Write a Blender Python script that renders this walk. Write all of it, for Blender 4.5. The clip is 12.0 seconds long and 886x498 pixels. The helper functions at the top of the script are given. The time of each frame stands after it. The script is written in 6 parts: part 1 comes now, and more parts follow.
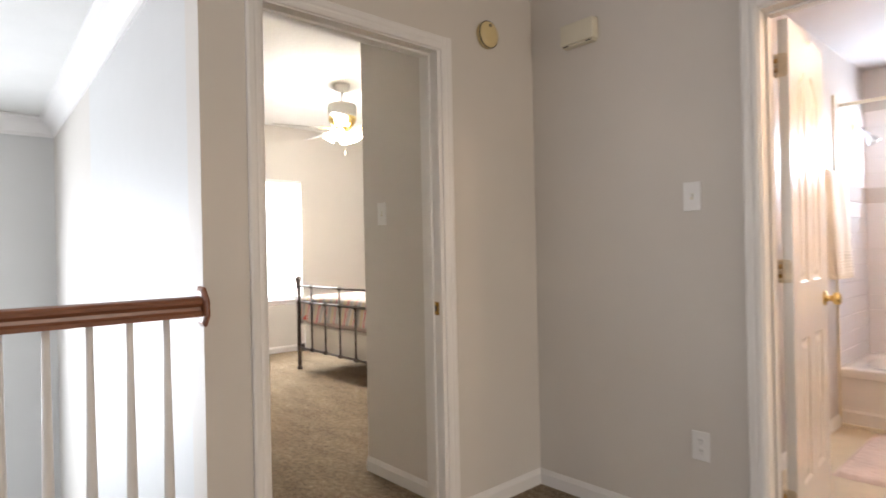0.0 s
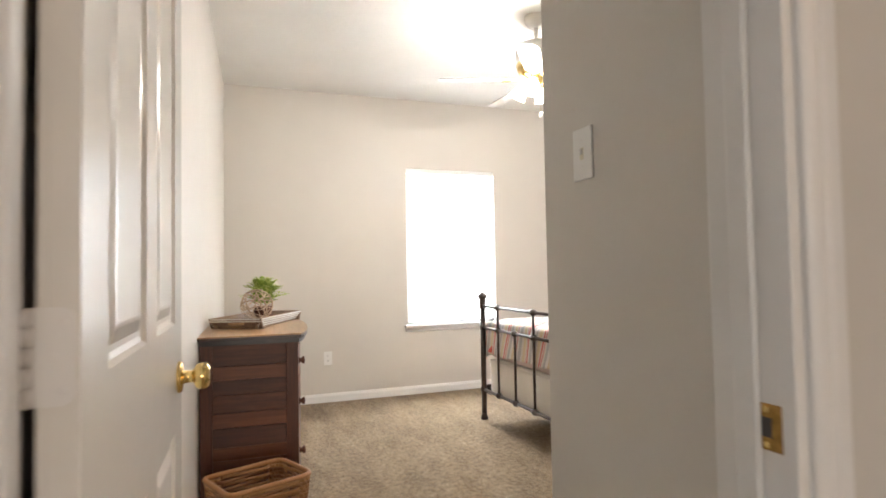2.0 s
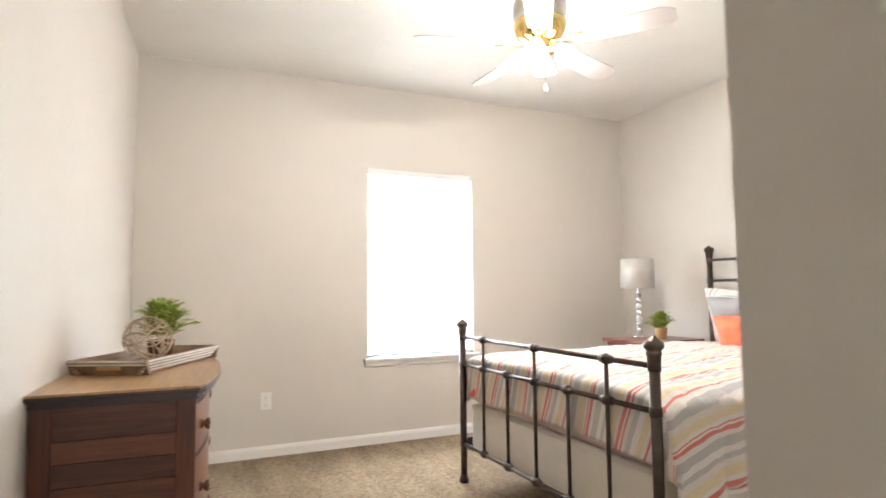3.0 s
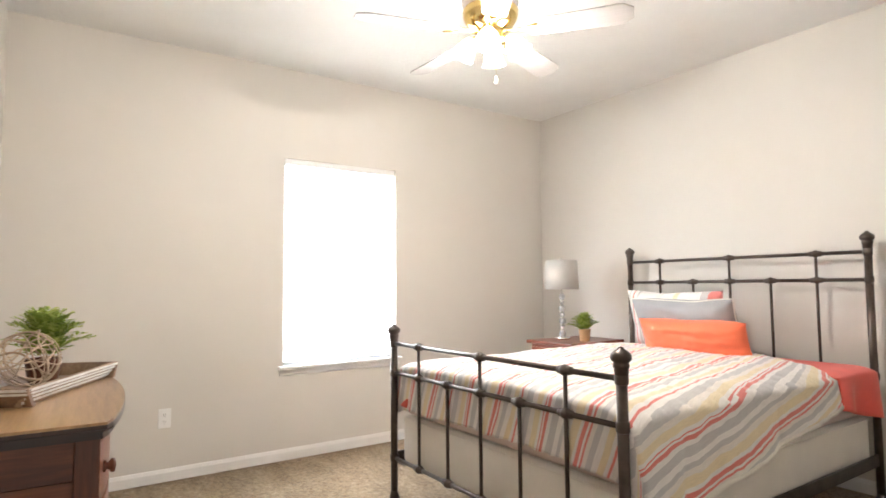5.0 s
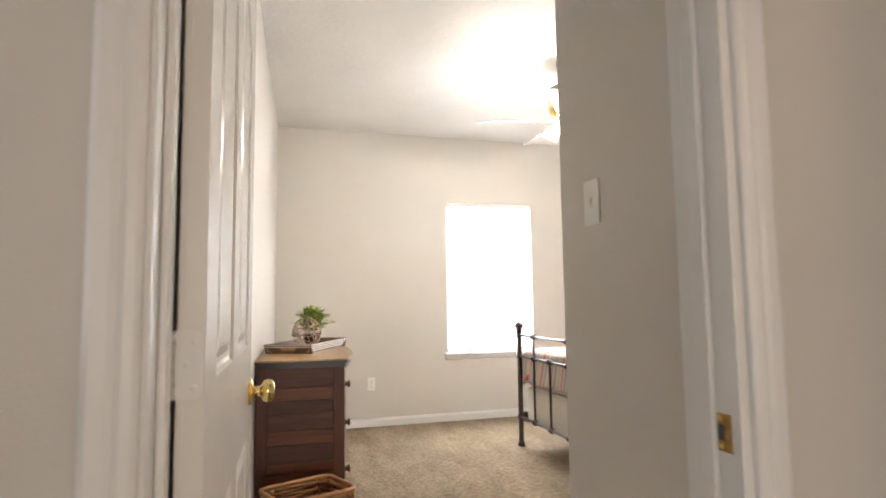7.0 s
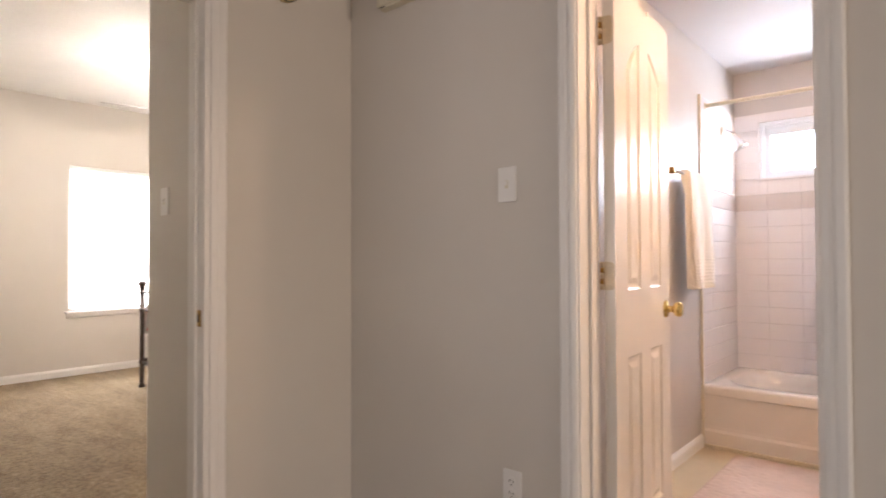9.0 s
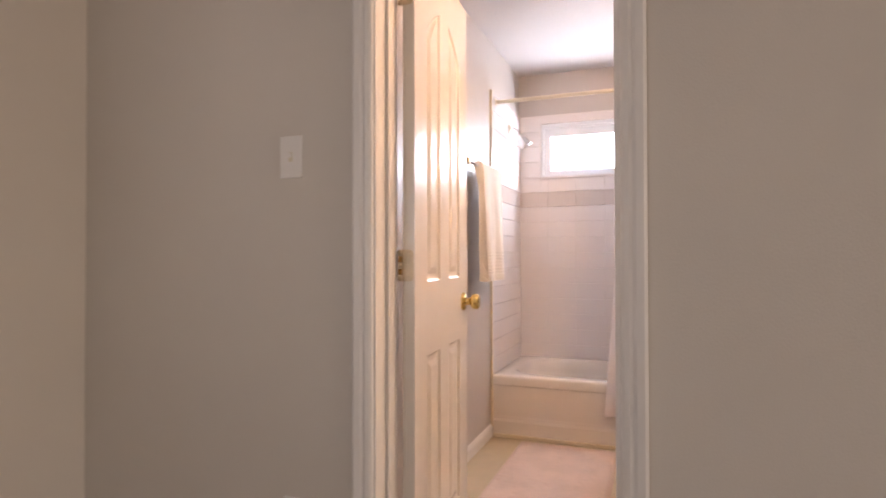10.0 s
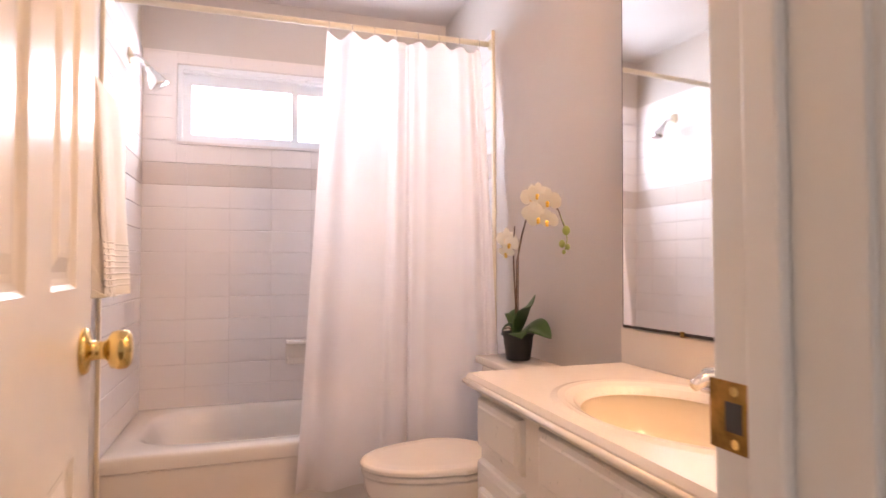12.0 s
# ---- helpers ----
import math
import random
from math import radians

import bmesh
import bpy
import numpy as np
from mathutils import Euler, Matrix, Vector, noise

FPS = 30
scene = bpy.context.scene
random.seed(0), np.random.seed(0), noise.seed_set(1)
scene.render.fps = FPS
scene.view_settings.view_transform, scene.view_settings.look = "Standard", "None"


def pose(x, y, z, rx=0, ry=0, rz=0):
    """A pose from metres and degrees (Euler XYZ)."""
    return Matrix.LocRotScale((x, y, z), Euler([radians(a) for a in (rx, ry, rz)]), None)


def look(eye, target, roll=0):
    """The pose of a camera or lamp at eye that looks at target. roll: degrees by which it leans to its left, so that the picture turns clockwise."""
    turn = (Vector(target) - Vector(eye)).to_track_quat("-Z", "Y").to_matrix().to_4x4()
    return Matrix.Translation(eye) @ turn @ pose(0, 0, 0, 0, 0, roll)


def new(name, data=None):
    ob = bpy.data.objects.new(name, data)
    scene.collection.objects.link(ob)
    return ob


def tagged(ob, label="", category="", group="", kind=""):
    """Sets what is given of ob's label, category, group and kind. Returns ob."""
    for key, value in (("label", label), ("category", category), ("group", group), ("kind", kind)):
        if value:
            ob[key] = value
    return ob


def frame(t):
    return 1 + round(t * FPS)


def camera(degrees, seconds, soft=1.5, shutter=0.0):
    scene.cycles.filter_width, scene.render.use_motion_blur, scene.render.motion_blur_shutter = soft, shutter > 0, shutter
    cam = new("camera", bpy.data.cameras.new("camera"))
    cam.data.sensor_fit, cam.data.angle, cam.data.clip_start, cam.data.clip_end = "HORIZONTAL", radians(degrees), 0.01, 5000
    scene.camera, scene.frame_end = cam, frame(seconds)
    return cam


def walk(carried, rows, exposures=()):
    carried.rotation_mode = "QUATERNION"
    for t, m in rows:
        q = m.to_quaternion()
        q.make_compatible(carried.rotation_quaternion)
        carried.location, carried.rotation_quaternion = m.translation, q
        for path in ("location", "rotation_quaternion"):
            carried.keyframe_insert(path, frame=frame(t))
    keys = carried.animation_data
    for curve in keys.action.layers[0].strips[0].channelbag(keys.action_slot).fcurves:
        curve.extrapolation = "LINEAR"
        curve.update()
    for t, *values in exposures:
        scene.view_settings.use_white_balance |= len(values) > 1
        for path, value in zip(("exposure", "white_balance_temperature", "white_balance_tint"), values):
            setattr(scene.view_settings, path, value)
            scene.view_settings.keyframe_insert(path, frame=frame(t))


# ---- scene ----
cam = camera(75.0, 12.0, soft=1.65, shutter=0.3)
PATH = [
    (0, (-0.085, -0.053, 1.176), (1.248, 1.437, 1.181), -1.2),
    (0.5, (0.234, 0.169, 1.165), (1.311, 1.855, 1.198), -1.6),
    (1, (0.537, 0.493, 1.149), (1.414, 2.29, 1.207), -1.5),
    (1.5, (0.765, 0.869, 1.142), (1.514, 2.723, 1.208), -1.3),
    (2, (0.949, 1.308, 1.122), (1.639, 3.184, 1.195), -1.0),
    (2.5, (1.105, 1.747, 1.156), (1.8, 3.62, 1.255), -1.2),
    (3, (1.215, 2.178, 1.114), (2.026, 4.0, 1.263), -0.6),
    (3.5, (1.266, 2.5, 1.076), (2.397, 4.142, 1.24), -0.2),
    (3.7, (1.284, 2.573, 1.088), (2.514, 4.142, 1.242), -0.3),
    (5.3, (1.12, 2.39, 1.163), (2.151, 4.098, 1.297), -0.9),
    (5.5, (1.146, 2.29, 1.129), (2.027, 4.078, 1.3), -0.7),
    (6, (1.152, 1.964, 1.153), (1.729, 3.87, 1.338), -0.8),
    (6.5, (1.039, 1.535, 1.15), (1.56, 3.457, 1.34), -0.8),
    (6.7, (0.99, 1.352, 1.136), (1.503, 3.276, 1.321), -0.8),
    (8.5, (0.589, 0.084, 1.123), (1.869, 1.619, 1.179), -0.2),
    (9, (0.621, -0.097, 1.123), (2.126, 1.22, 1.16), -0.2),
    (9.5, (0.695, -0.103, 1.118), (2.397, 0.947, 1.14), 0.1),
    (10, (0.857, 0.035, 1.095), (2.724, 0.751, 1.121), -0.1),
    (10.5, (1.129, 0.214, 1.063), (3.106, 0.513, 1.091), 0.4),
    (11, (1.405, 0.379, 1.045), (3.403, 0.304, 1.082), -0.2),
    (11.5, (1.681, 0.485, 1.059), (3.64, 0.082, 1.103), -0.2),
    (12, (1.938, 0.499, 1.047), (3.839, -0.12, 1.109), -0.2),
]
walk(cam, [(t, look(eye, target, roll)) for t, eye, target, roll in PATH], [(0.0, 0.62, 6450, 11), (0.8, 0.66, 6400, 11), (1.7, 0.56, 6250, 10), (6.5, 0.55, 6250, 10), (8.5, 0.54, 6650, 14), (9.5, 0.38, 6980, 19), (10.5, 0.24, 7250, 22), (12.0, 0.38, 7200, 23)])

# ---- plan, in metres ----
XB = 2.2      # hall face of the bathroom wall
XBI = 2.33    # its bathroom face
YD = 1.8      # hall face of the bedroom wall
YDI = 1.92    # its bedroom face
YW = 6.375    # bedroom window wall
XE = 4.9      # bedroom east wall
YS = 2.555    # bedroom south wall behind the entry stub
XS = 1.68     # entry stub wall
HB, HH = 2.70, 2.42   # ceilings: bedroom, hall and bath
YN, YSB = 1.03, -0.53  # bathroom north and south walls
XF = 5.03    # bathroom window wall
YV = 6.1      # foyer window wall
DOOR_A = (0.775, 1.560)   # bedroom door opening in x
DOOR_B = (0.132, 0.738)   # bathroom door opening in y
DOOR_H = 2.035

# ---- world and lights ----
world = bpy.data.worlds.new("world")
scene.world = world
world.use_nodes = True
wn = world.node_tree.nodes
sky = wn.new("ShaderNodeTexSky")
sky.sky_type, sky.sun_disc = "NISHITA", False
sky.sun_elevation, sky.sun_rotation = radians(48), radians(200)
wn["Background"].inputs["Strength"].default_value = 0.12
world.node_tree.links.new(sky.outputs["Color"], wn["Background"].inputs["Color"])

sun = bpy.data.lights.new("sun", "SUN")
sun.energy, sun.angle, sun.color = 2.0, radians(0.5), (1.0, 0.95, 0.88)
new("sun", sun).matrix_world = look((0, -20, 22), (0, 0, 0))


def window_light(name, eye, target, width, height, watts, color):
    data = bpy.data.lights.new(name, "AREA")
    data.shape, data.size, data.size_y, data.energy, data.color = "RECTANGLE", width, height, watts, color
    new(name, data).matrix_world = look(eye, target)


def bulb(name, place, watts, color, radius):
    data = bpy.data.lights.new(name, "POINT")
    data.energy, data.color, data.shadow_soft_size = watts, color, radius
    new(name, data).location = place


DAY, WARM = (0.93, 0.96, 1.0), (1.0, 0.72, 0.42)
window_light("bedroom_window_light", (2.904, YW + 0.105, 1.35), (2.904, 0, 1.35), 0.86, 1.42, 112, DAY)
window_light("bath_window_light", (XF + 0.10, 0.39, 1.862), (0, 0.39, 1.862), 0.92, 0.36, 31, (0.70, 0.83, 1.0))
window_light("foyer_window_light", (-1.05, YV + 0.35, 0.6), (-1.05, 0, 0.6), 2.0, 2.4, 105, (0.82, 0.89, 1.0))
# Lamp added behind an invented west-wall opening to brighten the hall.
window_light("added_foyer_side_light", (-3.42, 2.3, 1.15), (0, 2.3, 1.15), 2.0, 1.7, 40, (0.98, 0.95, 1.0))
# Unseen source added to brighten the hall walls from the south.
window_light("added_hall_end_light", (1.15, -5.26, 1.25), (1.15, 0, 1.25), 1.6, 1.5, 66, (1.0, 0.88, 0.76))
for k in range(4):
    a = radians(45 + 90 * k)
    bulb("fan_bulb", (2.75 + 0.105 * math.cos(a), 4.45 + 0.105 * math.sin(a), 2.232), 14.2, (1.0, 0.95, 0.89), 0.022)
for k in range(3):
    bulb("vanity_bulb", (2.62 + 0.22 * k, YSB + 0.13, 2.20), 11.6, (1.0, 0.66, 0.43), 0.045)

# ---- materials ----


def nodes_of(name):
    m = bpy.data.materials.new(name)
    m.use_nodes = True
    nt = m.node_tree
    return m, nt, nt.nodes["Principled BSDF"]


def coords(nt, scale=(1, 1, 1), kind="Object"):
    tc, mp = nt.nodes.new("ShaderNodeTexCoord"), nt.nodes.new("ShaderNodeMapping")
    mp.inputs["Scale"].default_value = scale
    nt.links.new(tc.outputs[kind], mp.inputs["Vector"])
    return mp.outputs["Vector"]


def noise_of(nt, vec, scale, detail=4.0, rough=0.55):
    n = nt.nodes.new("ShaderNodeTexNoise")
    n.inputs["Scale"].default_value, n.inputs["Detail"].default_value, n.inputs["Roughness"].default_value = scale, detail, rough
    nt.links.new(vec, n.inputs["Vector"])
    return n.outputs["Fac"]


def ramp_of(nt, fac, stops):
    r = nt.nodes.new("ShaderNodeValToRGB")
    e = r.color_ramp.elements
    while len(e) < len(stops):
        e.new(0.5)
    for el, (p, c) in zip(e, stops):
        el.position, el.color = p, (*c, 1)
    nt.links.new(fac, r.inputs["Fac"])
    return r.outputs["Color"]


def bump_of(nt, height, bsdf, strength, dist):
    b = nt.nodes.new("ShaderNodeBump")
    b.inputs["Strength"].default_value, b.inputs["Distance"].default_value = strength, dist
    nt.links.new(height, b.inputs["Height"])
    nt.links.new(b.outputs["Normal"], bsdf.inputs["Normal"])


def plain(name, col, rough=0.5, metal=0.0, vary=0.06, scale=3.0, bump=0.0, bump_scale=200.0, dist=0.001, kind="Object", rough_vary=0.08):
    """A painted, cast or moulded surface: colour drifts at two scales, with fine relief."""
    m, nt, b = nodes_of(name)
    vec = coords(nt, kind=kind)
    f = noise_of(nt, vec, scale)
    lo, hi = [max(0, c * (1 - vary)) for c in col], [min(1, c * (1 + vary)) for c in col]
    nt.links.new(ramp_of(nt, f, [(0.3, lo), (0.7, hi)]), b.inputs["Base Color"])
    b.inputs["Metallic"].default_value = metal
    mr = nt.nodes.new("ShaderNodeMapRange")
    mr.inputs["To Min"].default_value, mr.inputs["To Max"].default_value = max(0.02, rough - rough_vary), min(1, rough + rough_vary)
    nt.links.new(noise_of(nt, vec, scale * 9), mr.inputs["Value"])
    nt.links.new(mr.outputs["Result"], b.inputs["Roughness"])
    if bump:
        bump_of(nt, noise_of(nt, vec, bump_scale, 3), b, bump, dist)
    return m


def wood(name, dark, mid, light, rough, axis, grain=26.0, bump=0.25):
    """Stained wood with the grain along one axis."""
    m, nt, b = nodes_of(name)
    sc = [1.0, 1.0, 1.0]
    sc[axis] = 0.07
    vec = coords(nt, sc)
    info = nt.nodes.new("ShaderNodeObjectInfo")
    add = nt.nodes.new("ShaderNodeVectorMath")
    add.operation = "ADD"
    comb = nt.nodes.new("ShaderNodeCombineXYZ")
    for k in range(3):
        nt.links.new(info.outputs["Random"], comb.inputs[k])
    mul = nt.nodes.new("ShaderNodeVectorMath")
    mul.operation = "SCALE"
    mul.inputs["Scale"].default_value = 9.0
    nt.links.new(comb.outputs[0], mul.inputs[0])
    nt.links.new(vec, add.inputs[0])
    nt.links.new(mul.outputs[0], add.inputs[1])
    v = add.outputs[0]
    big, fine = noise_of(nt, v, grain * 0.22, 5, 0.6), noise_of(nt, v, grain * 3.2, 6, 0.7)
    mix = nt.nodes.new("ShaderNodeMath")
    mix.operation = "MULTIPLY_ADD"
    mix.inputs[1].default_value = 0.42
    nt.links.new(fine, mix.inputs[0])
    half = nt.nodes.new("ShaderNodeMath")
    half.operation = "MULTIPLY"
    half.inputs[1].default_value = 0.62
    nt.links.new(big, half.inputs[0])
    nt.links.new(half.outputs[0], mix.inputs[2])
    nt.links.new(ramp_of(nt, mix.outputs[0], [(0.34, dark), (0.52, mid), (0.68, light)]), b.inputs["Base Color"])
    b.inputs["Roughness"].default_value = rough
    bump_of(nt, fine, b, bump, 0.0006)
    return m


def carpet_material():
    m, nt, b = nodes_of("cut_pile_carpet")
    vec = coords(nt)
    tuft = noise_of(nt, coords(nt, (1.0, 0.75, 1.0)), 40, 8, 0.78)
    patch = noise_of(nt, coords(nt, (1.3, 0.45, 1.0)), 5.0, 5, 0.68)
    fine = noise_of(nt, vec, 150, 3, 0.7)
    mix = nt.nodes.new("ShaderNodeMix")
    mix.data_type, mix.blend_type = "RGBA", "MULTIPLY"
    mix.inputs["Factor"].default_value = 1.0
    nt.links.new(ramp_of(nt, tuft, [(0.32, (0.18, 0.118, 0.060)), (0.50, (0.365, 0.266, 0.159)), (0.66, (0.58, 0.45, 0.30))]), mix.inputs[6])
    nt.links.new(ramp_of(nt, patch, [(0.36, (0.68, 0.66, 0.63)), (0.60, (1.0, 1.0, 1.0))]), mix.inputs[7])
    dark = nt.nodes.new("ShaderNodeMix")
    dark.data_type, dark.blend_type = "RGBA", "MULTIPLY"
    dark.inputs["Factor"].default_value = 0.4
    nt.links.new(mix.outputs[2], dark.inputs[6])
    nt.links.new(ramp_of(nt, fine, [(0.32, (0.45, 0.43, 0.40)), (0.6, (1, 1, 1))]), dark.inputs[7])
    nt.links.new(dark.outputs[2], b.inputs["Base Color"])
    b.inputs["Roughness"].default_value = 1.0
    b.inputs["Specular IOR Level"].default_value = 0.1
    b.inputs["Sheen Weight"].default_value = 0.15
    add = nt.nodes.new("ShaderNodeMath")
    add.operation = "MULTIPLY_ADD"
    add.inputs[1].default_value = 0.5
    nt.links.new(fine, add.inputs[0])
    nt.links.new(tuft, add.inputs[2])
    bump_of(nt, add.outputs[0], b, 1.0, 0.02)
    return m


def glass_material():
    m, nt, b = nodes_of("window_glass")
    b.inputs["Transmission Weight"].default_value, b.inputs["Roughness"].default_value, b.inputs["IOR"].default_value = 1.0, 0.02, 1.45
    return m


def frosted_material(name, col, rough, glow=0.0):
    m, nt, b = nodes_of(name)
    b.inputs["Base Color"].default_value, b.inputs["Roughness"].default_value = (*col, 1), rough
    b.inputs["Transmission Weight"].default_value = 0.6
    if glow:
        b.inputs["Emission Color"].default_value, b.inputs["Emission Strength"].default_value = (1.0, 0.88, 0.66, 1), glow
    return m


def cloth(name, col, thread=420.0, rough=0.9, vary=0.05, passes=0.0):
    """A woven fabric; passes: how much light passes it."""
    m, nt, b = nodes_of(name)
    vec = coords(nt)
    lo, hi = [c * (1 - vary) for c in col], [min(1, c * (1 + vary)) for c in col]
    colour = ramp_of(nt, noise_of(nt, vec, 6), [(0.3, lo), (0.7, hi)])
    nt.links.new(colour, b.inputs["Base Color"])
    b.inputs["Roughness"].default_value = rough
    b.inputs["Sheen Weight"].default_value = 0.15
    bump_of(nt, noise_of(nt, vec, thread, 2), b, 0.35, 0.0012)
    if passes:
        tr, mx = nt.nodes.new("ShaderNodeBsdfTranslucent"), nt.nodes.new("ShaderNodeMixShader")
        nt.links.new(colour, tr.inputs["Color"])
        mx.inputs["Fac"].default_value = passes
        nt.links.new(b.outputs[0], mx.inputs[1])
        nt.links.new(tr.outputs[0], mx.inputs[2])
        nt.links.new(mx.outputs[0], nt.nodes["Material Output"].inputs["Surface"])
    return m


def striped_cloth(name, stops, period):
    """Woven stripes that follow the cloth's own width (first UV axis, in metres)."""
    m, nt, b = nodes_of(name)
    tc = nt.nodes.new("ShaderNodeTexCoord")
    sep = nt.nodes.new("ShaderNodeSeparateXYZ")
    nt.links.new(tc.outputs["UV"], sep.inputs[0])
    div = nt.nodes.new("ShaderNodeMath")
    div.operation = "DIVIDE"
    div.inputs[1].default_value = period
    nt.links.new(sep.outputs["X"], div.inputs[0])
    fr = nt.nodes.new("ShaderNodeMath")
    fr.operation = "FRACT"
    nt.links.new(div.outputs[0], fr.inputs[0])
    r = nt.nodes.new("ShaderNodeValToRGB")
    r.color_ramp.interpolation = "CONSTANT"
    e = r.color_ramp.elements
    while len(e) < len(stops):
        e.new(0.5)
    for el, (p, c) in zip(e, stops):
        el.position, el.color = p, (*c, 1)
    nt.links.new(fr.outputs[0], r.inputs["Fac"])
    vec = coords(nt, (1, 1, 1), "UV")
    weave = noise_of(nt, coords(nt, (1.0, 0.08, 1.0), "UV"), 260, 3, 0.6)
    mul = nt.nodes.new("ShaderNodeMix")
    mul.data_type, mul.blend_type = "RGBA", "MULTIPLY"
    mul.inputs["Factor"].default_value = 0.6
    nt.links.new(r.outputs["Color"], mul.inputs[6])
    nt.links.new(ramp_of(nt, weave, [(0.35, (0.78, 0.78, 0.78)), (0.65, (1, 1, 1))]), mul.inputs[7])
    nt.links.new(mul.outputs[2], b.inputs["Base Color"])
    b.inputs["Roughness"].default_value = 0.92
    b.inputs["Sheen Weight"].default_value = 0.2
    bump_of(nt, noise_of(nt, vec, 300, 2), b, 0.3, 0.001)
    return m


def random_tint(name, a, b_, rough, bump=0.0, bump_scale=60.0):
    """Pieces of one kind, each with a shade of its own."""
    m, nt, b = nodes_of(name)
    info = nt.nodes.new("ShaderNodeObjectInfo")
    nt.links.new(ramp_of(nt, info.outputs["Random"], [(0.0, a), (1.0, b_)]), b.inputs["Base Color"])
    b.inputs["Roughness"].default_value = rough
    if bump:
        bump_of(nt, noise_of(nt, coords(nt), bump_scale, 3), b, bump, 0.001)
    return m


def island_tint(name, stops, rough, sheen=0.0, passes=0.0):
    """Leaves, petals and strands: every piece of the mesh has its own shade."""
    m, nt, b = nodes_of(name)
    geo = nt.nodes.new("ShaderNodeNewGeometry")
    colour = ramp_of(nt, geo.outputs["Random Per Island"], stops)
    nt.links.new(colour, b.inputs["Base Color"])
    b.inputs["Roughness"].default_value = rough
    if passes:
        tr, mx = nt.nodes.new("ShaderNodeBsdfTranslucent"), nt.nodes.new("ShaderNodeMixShader")
        nt.links.new(colour, tr.inputs["Color"])
        mx.inputs["Fac"].default_value = passes
        nt.links.new(b.outputs[0], mx.inputs[1])
        nt.links.new(tr.outputs[0], mx.inputs[2])
        nt.links.new(mx.outputs[0], nt.nodes["Material Output"].inputs["Surface"])
    return m


M_WALL = plain("greige_wall_paint", (0.625, 0.588, 0.538), 0.55, vary=0.025, scale=1.3, bump=0.2, bump_scale=170, dist=0.0025)
M_FOYER = plain("pale_grey_wall_paint", (0.60, 0.60, 0.585), 0.5, vary=0.02, scale=1.1, bump=0.28, bump_scale=170, dist=0.0025)
M_BATHWALL = plain("warm_grey_bath_paint", (0.52, 0.48, 0.45), 0.4, vary=0.025, scale=1.5, bump=0.3, bump_scale=150, dist=0.0025)
M_CEIL = plain("textured_ceiling_paint", (0.76, 0.75, 0.72), 0.8, vary=0.03, scale=2, bump=0.7, bump_scale=38, dist=0.004)
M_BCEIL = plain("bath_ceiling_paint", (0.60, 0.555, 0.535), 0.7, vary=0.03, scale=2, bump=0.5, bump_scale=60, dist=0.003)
M_TRIM = plain("white_trim_paint", (0.76, 0.74, 0.715), 0.38, vary=0.015, scale=4, bump=0.05, bump_scale=60, rough_vary=0.02)
M_DOOR = plain("white_door_paint", (0.76, 0.73, 0.68), 0.22, vary=0.015, scale=3, bump=0.15, bump_scale=110, dist=0.0006, rough_vary=0.02)
M_CARPET = carpet_material()
M_VINYL = plain("cream_vinyl_floor", (0.56, 0.47, 0.33), 0.35, vary=0.07, scale=6, bump=0.1, bump_scale=40)
M_OAK = wood("red_oak_handrail", (0.10, 0.032, 0.014), (0.21, 0.075, 0.032), (0.32, 0.13, 0.06), 0.32, 0, 30)
M_OAKY = wood("red_oak_plate", (0.10, 0.032, 0.014), (0.21, 0.075, 0.032), (0.30, 0.12, 0.055), 0.34, 2, 40)
# Dresser side woods are coloured darker to stand in for the side's weaker light.
M_DRES = wood("shade_darkened_mahogany", (0.020, 0.006, 0.003), (0.060, 0.017, 0.006), (0.12, 0.036, 0.013), 0.48, 0, 22)
M_DRESB = wood("shade_darkened_pale_board", (0.036, 0.011, 0.004), (0.105, 0.031, 0.010), (0.18, 0.060, 0.022), 0.46, 0, 22)
M_DRESV = wood("dark_mahogany_upright", (0.030, 0.008, 0.003), (0.090, 0.025, 0.008), (0.15, 0.047, 0.017), 0.46, 2, 22)
M_DRESF = wood("dark_mahogany_front", (0.035, 0.010, 0.006), (0.115, 0.032, 0.015), (0.20, 0.065, 0.03), 0.3, 1, 22)
M_DEDGE = wood("blackened_moulding", (0.010, 0.005, 0.004), (0.025, 0.011, 0.008), (0.05, 0.022, 0.014), 0.28, 0, 22)
M_DTOP = wood("honey_oak_top", (0.17, 0.085, 0.032), (0.35, 0.205, 0.088), (0.50, 0.325, 0.16), 0.3, 1, 18)
M_TRAY = wood("weathered_tray_wood", (0.10, 0.055, 0.03), (0.22, 0.135, 0.08), (0.36, 0.25, 0.16), 0.55, 1, 30)
M_TRAYB = plain("whitewashed_band", (0.58, 0.55, 0.50), 0.45, vary=0.2, scale=30)
M_NIGHT = wood("cherry_nightstand_wood", (0.09, 0.02, 0.01), (0.20, 0.052, 0.024), (0.30, 0.09, 0.04), 0.3, 1, 24)
M_IRON = plain("bronze_black_iron", (0.085, 0.066, 0.055), 0.34, 0.75, vary=0.25, scale=14, bump=0.12, bump_scale=90)
M_BRASS = plain("polished_brass", (0.80, 0.60, 0.24), 0.14, 1.0, vary=0.08, scale=18, rough_vary=0.06)
M_OLDBRASS = plain("tarnished_brass", (0.36, 0.21, 0.065), 0.36, 1.0, vary=0.45, scale=55)
M_CHROME = plain("chrome", (0.80, 0.80, 0.81), 0.06, 1.0, vary=0.02, rough_vary=0.03)
M_HINGE = plain("paint_smeared_hinge", (0.55, 0.46, 0.33), 0.36, 0.35, vary=0.18, scale=30, rough_vary=0.02)
M_PLAST = plain("white_plastic", (0.78, 0.77, 0.75), 0.3, vary=0.01)
